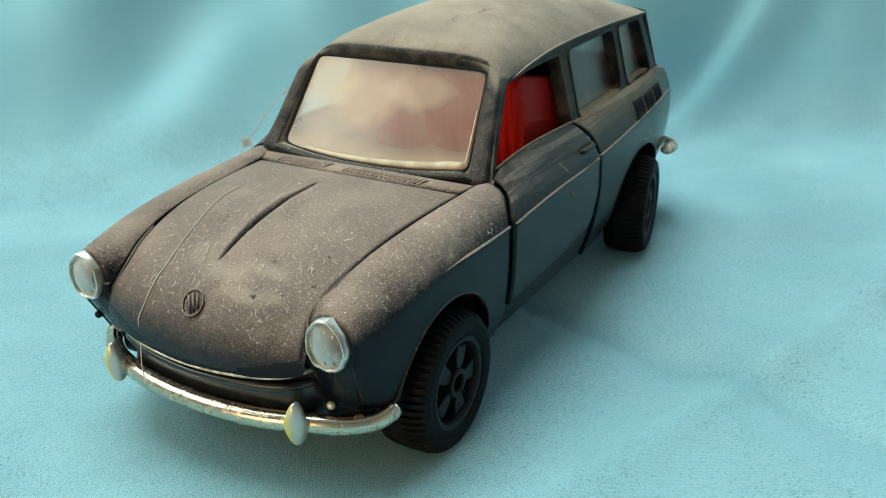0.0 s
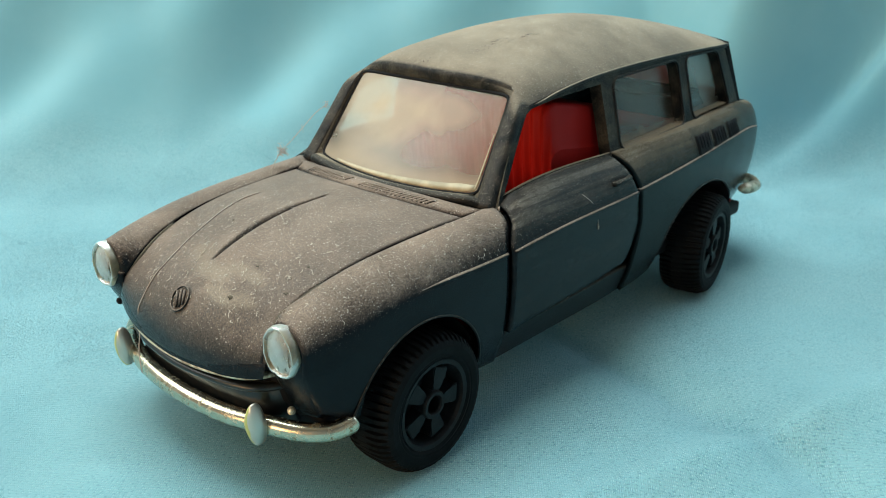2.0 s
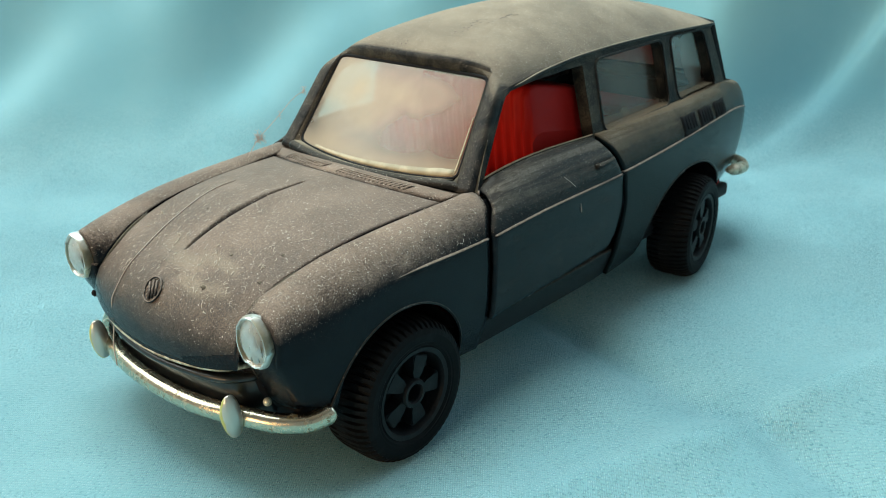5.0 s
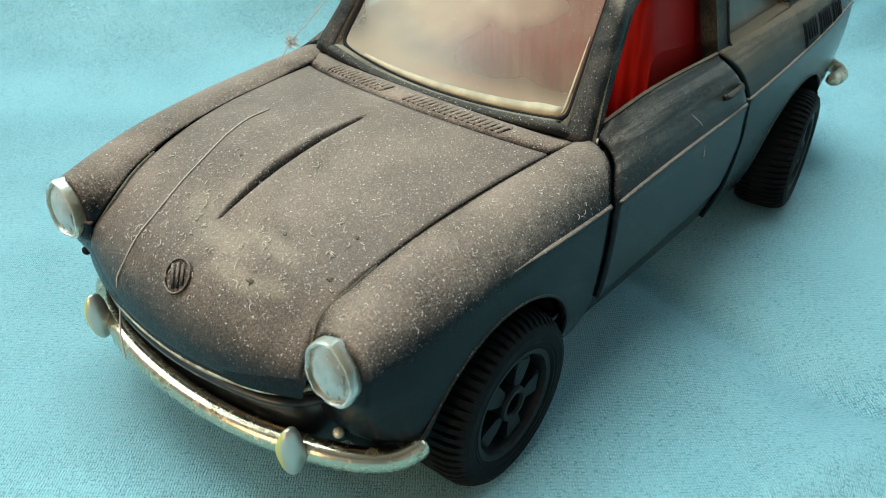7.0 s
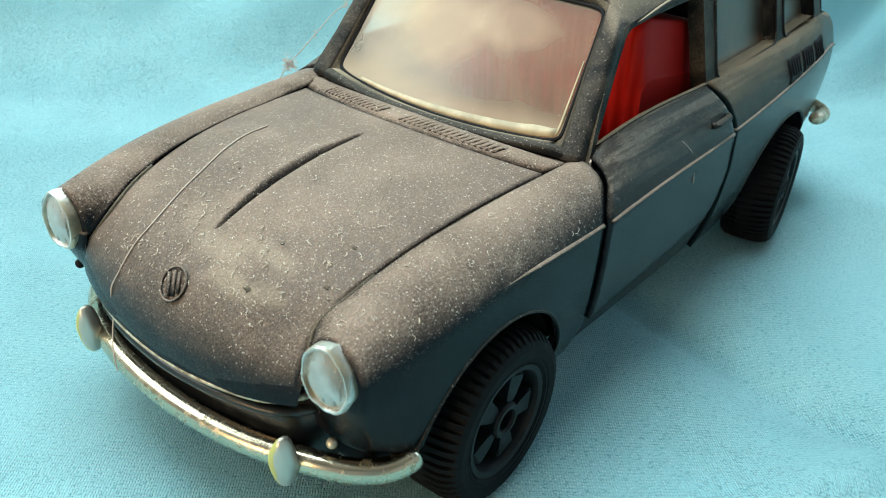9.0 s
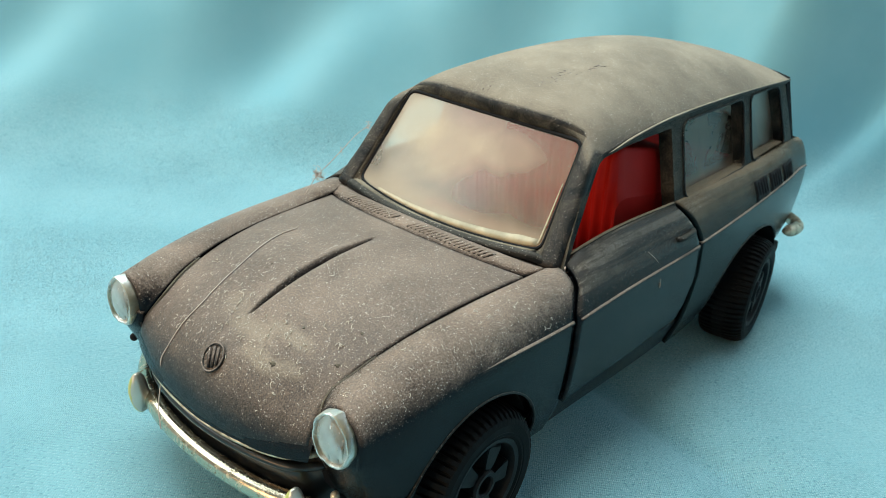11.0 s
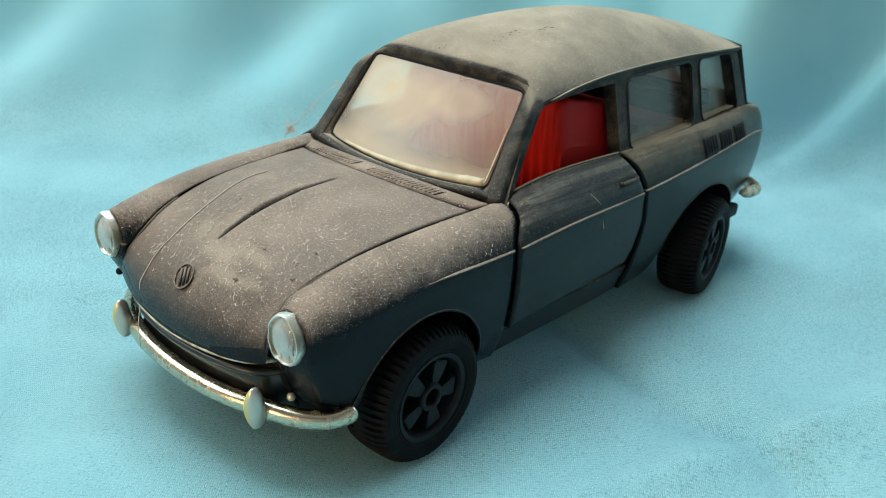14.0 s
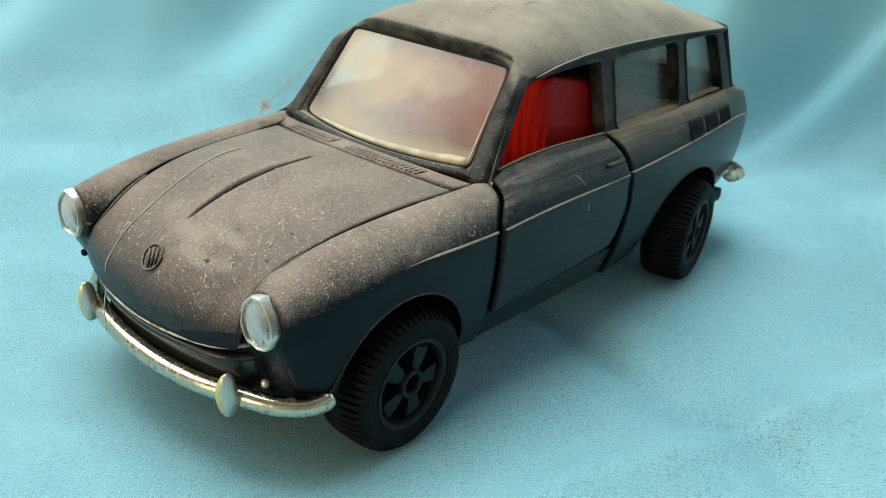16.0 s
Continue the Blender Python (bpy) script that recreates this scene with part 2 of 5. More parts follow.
cut_edge_mat = material("pale dusty cut plastic", build_cut_edge)


def build_glass(dust_low, dust_high, rise, tint=(0.93, 0.95, 0.93), clouds=170, patches=()):
    def build(nt, out):
        clear = nt.nodes.new("ShaderNodeBsdfTransparent")
        clear.inputs[0].default_value = (*tint, 1)
        shine = node(nt, "ShaderNodeBsdfGlossy", Roughness=0.28)
        shine.inputs[0].default_value = (1, 1, 1, 1)
        fres = node(nt, "ShaderNodeFresnel", IOR=1.65)
        first = nt.nodes.new("ShaderNodeMixShader")
        nt.links.new(fres.outputs[0], first.inputs[0])
        nt.links.new(clear.outputs[0], first.inputs[1])
        nt.links.new(shine.outputs[0], first.inputs[2])
        film = nt.nodes.new("ShaderNodeBsdfDiffuse")
        film.inputs[0].default_value = (0.49, 0.395, 0.295, 1)
        xyz = nt.nodes.new("ShaderNodeSeparateXYZ")
        nt.links.new(object_coords(nt), xyz.inputs[0])
        low = ramp(nt, xyz.outputs[2], rise, rise - 0.0022)
        cover = calc(nt, "ADD", dust_low, calc(nt, "MULTIPLY", ramp(nt, noise_tex(nt, clouds, 3, 0.5, None, 0.8), 0.42, 0.6), dust_high))
        cover = calc(nt, "ADD", cover, calc(nt, "MULTIPLY", ramp(nt, noise_tex(nt, 3800, 3, 0.7), 0.63, 0.74), 0.2))
        # patches thicken the film where cloudy reflections are painted in
        for centre, radius, stretch, much in patches:
            cover = calc(nt, "ADD", cover, calc(nt, "MULTIPLY", blob(nt, centre, radius, stretch, 0.25), much))
        cover = calc(nt, "ADD", cover, calc(nt, "MULTIPLY", low, 0.4), True)
        last = nt.nodes.new("ShaderNodeMixShader")
        nt.links.new(cover, last.inputs[0])
        nt.links.new(first.outputs[0], last.inputs[1])
        nt.links.new(film.outputs[0], last.inputs[2])
        nt.links.new(last.outputs[0], out.inputs[0])
    return build


# over the real dust, cream patches paint the cloudy reflections on the windscreen
screen_mat = material("dusty windscreen plastic", build_glass(0.2, 0.16, 0.0246, (0.84, 0.78, 0.7), 80, (
    ((0.0127, -0.0022, 0.0277), 0.0062, (1.0, 1.0, 0.6), 0.36),
    ((0.0115, 0.0040, 0.0290), 0.0050, (1.0, 1.0, 0.5), 0.28),
    ((0.0150, -0.0040, 0.0245), 0.0060, (1.0, 1.2, 0.4), 0.18),
    ((0.0112, -0.0078, 0.0292), 0.0065, (1.0, 0.8, 0.7), 0.34),
)))
rear_pane_mat = material("dusty rear window plastic", build_glass(0.45, 0.2, 0.0236, (0.6, 0.62, 0.62)))
pane_mat = material("hazy side window plastic", build_glass(0.06, 0.1, 0.0252, (0.68, 0.7, 0.7)))


def build_red(nt, out):
    surface(nt, out, blend(nt, noise_tex(nt, 300, 3), (0.3, 0.008, 0.008), (0.4, 0.013, 0.011)), 0.55, 0.0, noise_tex(nt, 1500, 2), 0.00004, 0.3, 0.12)


red_mat = material("red moulded plastic", build_red)


def build_cloth(nt, out):
    """Crinkled satin weave: courses of tiny stitches that run across, with darker gaps between."""
    coords = object_coords(nt)
    wander = nt.nodes.new("ShaderNodeTexNoise")
    wander.inputs["Scale"].default_value, wander.inputs["Detail"].default_value = 260, 3.0
    nt.links.new(coords, wander.inputs["Vector"])
    turn = nt.nodes.new("ShaderNodeMapping")
    turn.inputs["Rotation"].default_value = (0, 0, radians(-128))
    nt.links.new(coords, turn.inputs[0])
    xyz = nt.nodes.new("ShaderNodeSeparateXYZ")
    nt.links.new(turn.outputs[0], xyz.inputs[0])
    sway = nt.nodes.new("ShaderNodeSeparateColor")
    nt.links.new(wander.outputs["Color"], sway.inputs[0])
    place = nt.nodes.new("ShaderNodeCombineXYZ")
    for k, (size, much) in enumerate(((0.0002, 1.2), (0.00037, 1.1))):
        nt.links.new(calc(nt, "ADD", calc(nt, "MULTIPLY", xyz.outputs[k], 1.0 / size), calc(nt, "MULTIPLY", sway.outputs[k], much)), place.inputs[k])
    stitches = nt.nodes.new("ShaderNodeTexVoronoi")
    stitches.voronoi_dimensions = "2D"
    stitches.inputs["Scale"].default_value, stitches.inputs["Randomness"].default_value = 1.0, 0.3
    nt.links.new(place.outputs[0], stitches.inputs["Vector"])
    each = nt.nodes.new("ShaderNodeSeparateColor")
    nt.links.new(stitches.outputs["Color"], each.inputs[0])
    course = calc(nt, "SINE", calc(nt, "ADD", calc(nt, "MULTIPLY", xyz.outputs[1], 2 * math.pi / 0.00037), calc(nt, "MULTIPLY", sway.outputs[1], 1.1 * 2 * math.pi)))
    dash_map = nt.nodes.new("ShaderNodeMapping")
    dash_map.inputs["Scale"].default_value = (0.75, 1.15, 1.0)
    nt.links.new(turn.outputs[0], dash_map.inputs[0])
    dash = ramp(nt, noise_tex(nt, 3900, 2, 0.6, dash_map.outputs[0]), 0.57, 0.63)
    area = calc(nt, "ADD", 0.65, calc(nt, "MULTIPLY", ramp(nt, noise_tex(nt, 45, 3), 0.38, 0.62), 0.35))
    # the lifted folds are drawn smooth, evenly darker with height instead of stitched
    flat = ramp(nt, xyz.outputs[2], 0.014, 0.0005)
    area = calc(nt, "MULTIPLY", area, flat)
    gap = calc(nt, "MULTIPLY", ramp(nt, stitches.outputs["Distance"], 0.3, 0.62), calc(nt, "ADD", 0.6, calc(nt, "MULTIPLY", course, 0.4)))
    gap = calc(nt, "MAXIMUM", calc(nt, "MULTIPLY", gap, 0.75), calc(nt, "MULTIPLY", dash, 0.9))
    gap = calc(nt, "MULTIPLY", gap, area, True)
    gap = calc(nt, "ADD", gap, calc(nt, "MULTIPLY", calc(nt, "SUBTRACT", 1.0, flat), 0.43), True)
    glint = calc(nt, "MULTIPLY", calc(nt, "MULTIPLY", ramp(nt, stitches.outputs["Distance"], 0.36, 0.1), ramp(nt, each.outputs[0], 0.45, 0.95)), area)
    tone = ramp(nt, noise_tex(nt, 60, 4), 0.3, 0.7)
    colour = blend(nt, tone, (0.23, 0.5, 0.57), (0.27, 0.54, 0.605))
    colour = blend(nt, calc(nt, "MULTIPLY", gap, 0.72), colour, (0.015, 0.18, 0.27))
    colour = blend(nt, calc(nt, "MULTIPLY", glint, 0.5), colour, (0.6, 0.88, 0.92))
    height = calc(nt, "SUBTRACT", calc(nt, "ADD", calc(nt, "MULTIPLY", glint, 0.5), calc(nt, "MULTIPLY", calc(nt, "MULTIPLY", noise_tex(nt, 1200, 3, 0.6), 0.5), area)), gap)
    p = surface(nt, out, colour, 0.6, 0.0, height, 0.0003, 0.9, 0.25)
    p.inputs["Sheen Weight"].default_value = 0.15
    p.inputs["Sheen Roughness"].default_value = 0.5


cloth_mat = material("turquoise woven satin cloth", build_cloth)


def build_wall(nt, out):
    surface(nt, out, blend(nt, noise_tex(nt, 3, 4), (0.4, 0.44, 0.47), (0.46, 0.5, 0.53)), 0.85, 0.0, noise_tex(nt, 60, 4), 0.002, 0.2)


wall_mat = material("pale blue-grey wall plaster", build_wall)


def build_fluff(nt, out):
    surface(nt, out, (0.52, 0.42, 0.37), 0.9)


fluff_mat = material("grey dust fluff", build_fluff)


def build_lint(nt, out):
    surface(nt, out, (0.62, 0.55, 0.47), 0.9)


lint_mat = material("pale lint", build_lint)


def build_wood(nt, out):
    surface(nt, out, blend(nt, noise_tex(nt, 12, 5), (0.2, 0.12, 0.07), (0.3, 0.19, 0.11)), 0.5)


wood_mat = material("brown wood", build_wood)

# ---- mesh helpers: sizes are in millimetres ----
MM = 0.001


def mesh_object(name, bm, mats, parent=None, smooth=True, label=""):
    me = bpy.data.meshes.new(name)
    bm.to_mesh(me)
    bm.free()
    for m in mats if isinstance(mats, (list, tuple)) else (mats,):
        me.materials.append(m)
    if smooth:
        for p in me.polygons:
            p.use_smooth = True
    ob = new(name, me)
    if parent is not None:
        ob.parent = parent
    if label:
        tagged(ob, label)
    return ob


def part(name, bm, mats, parent, label="", smooth=True):
    return mesh_object(name, bm, mats, parent, smooth, label)


def outward(ob):
    """Turn the faces away from the middle of the car."""
    mid = Vector((0, 0, 0.016))
    if sum((p.center - mid).dot(p.normal) * p.area for p in ob.data.polygons) < 0:
        ob.data.flip_normals()


def thicken(ob, mm, inward=True):
    outward(ob)
    m = ob.modifiers.new("thickness", "SOLIDIFY")
    m.thickness, m.offset = mm * MM, -1.0 if inward else 0.0
    m.use_even_offset = False
    return ob


def crisp(ob, degrees=35):
    m = ob.modifiers.new("edges", "EDGE_SPLIT")
    m.split_angle = radians(degrees)
    return ob


def spline(points, n):
    """n places on a smooth curve through the given ones."""
    p = np.array(points, float)
    d = np.r_[0, np.cumsum(np.linalg.norm(np.diff(p, axis=0), axis=1))]
    return hermite(d, p, np.linspace(0, d[-1], n))


def hermite(knots, values, at):
    k, v, at = np.asarray(knots, float), np.asarray(values, float), np.clip(np.asarray(at, float), knots[0], knots[-1])
    slope = np.diff(v, axis=0) / np.diff(k).reshape(-1, *([1] * (v.ndim - 1)))
    tang = np.concatenate([slope[:1], (slope[:-1] + slope[1:]) / 2, slope[-1:]])
    i = np.clip(np.searchsorted(k, at, side="right") - 1, 0, len(k) - 2)
    h = (k[i + 1] - k[i])
    s = (at - k[i]) / h
    shape = [-1] + [1] * (v.ndim - 1)
    s, h = s.reshape(shape), h.reshape(shape)
    return (2 * s**3 - 3 * s**2 + 1) * v[i] + (s**3 - 2 * s**2 + s) * h * tang[i] + (3 * s**2 - 2 * s**3) * v[i + 1] + (s**3 - s**2) * h * tang[i + 1]


def grid(rows, bm=None, flip=False, closed=False):
    """A sheet through rows of places in millimetres."""
    bm = bm or bmesh.new()
    v = [[bm.verts.new([c * MM for c in p]) for p in row] for row in rows]
    n = len(v[0])
    for a, b in zip(v, v[1:]):
        for j in range(n if closed else n - 1):
            k = (j + 1) % n
            face = (a[j], a[k], b[k], b[j])
            bm.faces.new(face[::-1] if flip else face)
    return bm


def mirrored(rows):
    return [[(p[0], -p[1], p[2]) for p in row] for row in rows]


def tube(points, radius, bm=None, sides=10, squash=1.0, closed=False, taper=None):
    """A round bar along places in millimetres."""
    bm = bm or bmesh.new()
    pts = [Vector(p) for p in points]
    rings, up = [], Vector((0, 0, 1))
    for i, p in enumerate(pts):
        a = pts[i - 1] if i or closed else p
        b = pts[(i + 1) % len(pts)] if i < len(pts) - 1 or closed else p
        way = (b - a).normalized()
        side = way.cross(up)
        side = side.normalized() if side.length > 1e-6 else Vector((1, 0, 0))
        top = side.cross(way).normalized()
        r = radius if taper is None else radius * taper(i / max(1, len(pts) - 1))
        rings.append([bm.verts.new([c * MM for c in p + side * (r * math.cos(t)) + top * (r * squash * math.sin(t))]) for t in [2 * math.pi * k / sides for k in range(sides)]])
    pairs = list(zip(rings, rings[1:])) + ([(rings[-1], rings[0])] if closed else [])
    for a, b in pairs:
        for k in range(sides):
            bm.faces.new((a[k], a[(k + 1) % sides], b[(k + 1) % sides], b[k]))
    if not closed:
        bm.faces.new(rings[0][::-1])
        bm.faces.new(rings[-1])
    return bm


def lathe(profile, sides, bm=None, axis="y"):
    """A turned form about the y axis: profile of (radius, along) in millimetres."""
    bm = bm or bmesh.new()
    rings = []
    for r, a in profile:
        if r < 1e-6:
            p = (0, a * MM, 0) if axis == "y" else (a * MM, 0, 0)
            rings.append([bm.verts.new(p)])
            continue
        ring = []
        for k in range(sides):
            t = 2 * math.pi * k / sides
            c, s = r * math.cos(t) * MM, r * math.sin(t) * MM
            ring.append(bm.verts.new((c, a * MM, s) if axis == "y" else (a * MM, c, s)))
        rings.append(ring)
    for a, b in zip(rings, rings[1:]):
        if len(a) == 1 and len(b) == 1:
            continue
        for k in range(sides):
            j = (k + 1) % sides
            if len(a) == 1:
                bm.faces.new((a[0], b[j], b[k]))
            elif len(b) == 1:
                bm.faces.new((a[k], a[j], b[0]))
            else:
                bm.faces.new((a[k], a[j], b[j], b[k]))
    return bm


def box(bm, low, high, bevel=0.0):
    """A block between two corners in millimetres, with its edges eased."""
    made = bmesh.ops.create_cube(bm, size=1.0)["verts"]
    for v in made:
        v.co = Vector([(low[i] + (v.co[i] + 0.5) * (high[i] - low[i])) * MM for i in range(3)])
    if bevel:
        edges = {e for v in made for e in v.link_edges}
        bmesh.ops.bevel(bm, geom=list(edges), offset=bevel * MM, segments=2, affect="EDGES", profile=0.6)
    return bm


def rounded(points, radius, steps=5):
    """A closed outline in the plane with its corners rounded."""
    out = []
    n = len(points)
    for i in range(n):
        p, a, b = (np.array(points[j % n], float) for j in (i, i - 1, i + 1))
        r = radius[i] if isinstance(radius, (list, tuple)) else radius
        va, vb = a - p, b - p
        la, lb = np.linalg.norm(va), np.linalg.norm(vb)
        r = min(r, la * 0.45, lb * 0.45)
        s, e = p + va / la * r, p + vb / lb * r
        for k in range(steps + 1):
            t = k / steps
            out.append(tuple((1 - t) ** 2 * s + 2 * t * (1 - t) * p + t**2 * e))
    return out


# ---- the cloth ----
def soft_step(v, a, b):
    t = np.clip((v - a) / (b - a), 0, 1)
    return t * t * (3 - 2 * t)


def ridge(x, y, p, q, height, width, sharp=1.0):
    """A long fold along the line from p to q."""
    d = np.array(q, float) - np.array(p, float)
    length = np.linalg.norm(d)
    d /= length
    along = (x - p[0]) * d[0] + (y - p[1]) * d[1]
    across = (x - p[0]) * -d[1] + (y - p[1]) * d[0]
    fade = soft_step(along, -0.12 * length, 0.12 * length) * (1 - soft_step(along, 0.88 * length, 1.12 * length))
    return height * fade * np.exp(-np.abs(across / width) ** (2 * sharp))


def beside(x, y, p, q):
    """Distance from the line through p and q, positive on its right."""
    d = np.array(q, float) - np.array(p, float)
    d /= np.linalg.norm(d)
    return (x - p[0]) * d[1] - (y - p[1]) * d[0]


def cloth_height(x, y):
    """Height of the cloth in millimetres: flat under the car with pressed creases, drawn up into soft folds behind it."""
    away, across = -(0.76 * x + 0.65 * y), -0.65 * x + 0.76 * y
    left = 1 - soft_step(across, -60, 25)
    rise = np.clip(away - 62 + 16 * left, 0, None)
    h = (2.9 - 0.15 * soft_step(across, 10, 100)) * rise**2 / (rise + 45 + 75 * left)
    further = np.clip(away - 60, 0, None)
    h += 1.25 * (1 - soft_step(across, -45, 15)) * further**2 / (further + 70)
    h = 330 * (1 - np.exp(-h / 330))
    full = soft_step(away, 42, 105)
    lean = (across - 0.95 * away) / 13.5 + 0.6
    h += full * (2.9 * (np.sin(lean) + 0.3 * np.sin(2 * lean + 0.8)) + (1.8 + 1.5 * left) * np.sin((across - 1.25 * away) / 6.4 + 2.0 + 0.8 * np.sin(away / 19)) + (0.7 + 0.9 * left) * np.sin((across - 0.7 * away) / 3.7 + np.sin(away / 14)))
    # the great fold behind the tail: a lit ridge with a steep shaded bank beyond it
    bank = -beside(x, y, (-80, -3), (-121, 9.5))
    far = soft_step(away, 55, 85) * soft_step(across, 35, 60)
    h += far * (9 * np.exp(-((bank + 5) / 4) ** 2) + (43 - 24 * soft_step(across, 65, 105)) * soft_step(bank, -2, 12) + 6 * soft_step(bank, 9, 30))
    h += 0.35 * np.sin(x / 21 + 1.0) * np.sin(y / 17 + 0.4) * soft_step(np.hypot(x, y), 45, 90)
    h -= ridge(x, y, (-8.0, -2.0), (13.0, 72.0), 2.3, 4.4, 0.55)
    # the tyres press into it
    for wx, wy in ((28.5, 15.0), (28.5, -15.0), (-28.3, 15.0), (-28.3, -15.0)):
        h -= 0.35 * np.exp(-(((x - wx) / 2.4) ** 2) - ((y - wy) / 4.0) ** 2)
    h += ridge(x, y, (-60.0, 60.4), (48.0, 24.7), 3.0, 4.6, 0.55)
    return h


def build_cloth_sheet():
    axis = np.concatenate([np.linspace(-640, -160, 70), np.linspace(-156, -50, 142), np.linspace(-49, 150, 166), np.linspace(156, 640, 50)])
    xs, ys = np.meshgrid(axis, axis, indexing="ij")
    zs = cloth_height(xs, ys)
    n = len(axis)
    verts = np.stack([xs, ys, zs], -1).reshape(-1, 3) * MM
    idx = np.arange(n * n).reshape(n, n)
    faces = np.stack([idx[:-1, :-1], idx[1:, :-1], idx[1:, 1:], idx[:-1, 1:]], -1).reshape(-1, 4)
    me = bpy.data.meshes.new("cloth")
    me.from_pydata(verts.tolist(), [], faces.tolist())
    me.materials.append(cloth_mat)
    for p in me.polygons:
        p.use_smooth = True
    return tagged(new("cloth", me), "creased turquoise woven cloth spread under the toy car", "cloth")


build_cloth_sheet()

# ---- the unseen room round it, added to bounce and bound the lamps' light ----


def slab(name, low, high, mat, label=""):
    ob = mesh_object(name, box(bmesh.new(), [1000 * c for c in low], [1000 * c for c in high]), mat, None, False, label)
    return tagged(ob, kind="structure")


slab("floor", (-2.0, -1.5, -0.82), (2.2, 1.9, -0.75), wood_mat)


def wall_with_lamp_opening(name, axis, near, far, lo, hi, w0, w1, z0=0.5, z1=1.65):
    """An unseen wall between two planes of one axis, with an opening where its lamp stands."""
    bm = bmesh.new()
    for a, b, c, d in ((lo, w0, -0.75, 1.75), (w1, hi, -0.75, 1.75), (w0, w1, -0.75, z0), (w0, w1, z1, 1.75)):
        low, high = ((a, near, c), (b, far, d)) if axis == "y" else ((near, a, c), (far, b, d))
        box(bm, [1000 * v for v in low], [1000 * v for v in high])
    return tagged(mesh_object(name, bm, wall_mat, None, False), kind="structure")


wall_with_lamp_opening("wall_south", "y", -1.5, -1.4, -2.0, 2.2, -0.05, 1.55, 0.8, 1.62)
wall_with_lamp_opening("wall_west", "x", -2.0, -1.9, -1.4, 1.8, 0.1, 1.5)
slab("wall_north", (-2.0, 1.8, -0.75), (2.2, 1.9, 1.75), wall_mat)
wall_with_lamp_opening("wall_east", "x", 2.1, 2.2, -1.4, 1.8, -0.85, 0.45, 0.08, 0.76)


def ceiling_with_lamp_opening():
    # unseen ceiling, left open round the overhead lamp
    bm = bmesh.new()
    for low, high in (((-2000, -1500, 1750), (-820, 1900, 1830)), ((720, -1500, 1750), (2200, 1900, 1830)), ((-820, -1500, 1750), (720, -1040, 1830)), ((-820, 200, 1750), (720, 1900, 1830))):
        box(bm, low, high)
    return tagged(mesh_object("ceiling", bm, wall_mat, None, False), kind="structure")


ceiling_with_lamp_opening()


def build_table():
    base = new("table")
    tagged(base, "brown wooden table under the turquoise cloth", "table")
    base.location = (0, 0, -0.75)
    top = part("tabletop", box(bmesh.new(), (-620, -620, 690), (620, 620, 735), 4), wood_mat, base)
    for sx in (-1, 1):
        for sy in (-1, 1):
            part("leg", box(bmesh.new(), (sx * 590 - 30, sy * 590 - 30, 0), (sx * 590 + 30, sy * 590 + 30, 690), 4), wood_mat, base)


build_table()

# ---- the toy car ----
car = new("toy_car")
tagged(car, "dusty black die-cast toy estate car with red seats on turquoise cloth", "toy car")

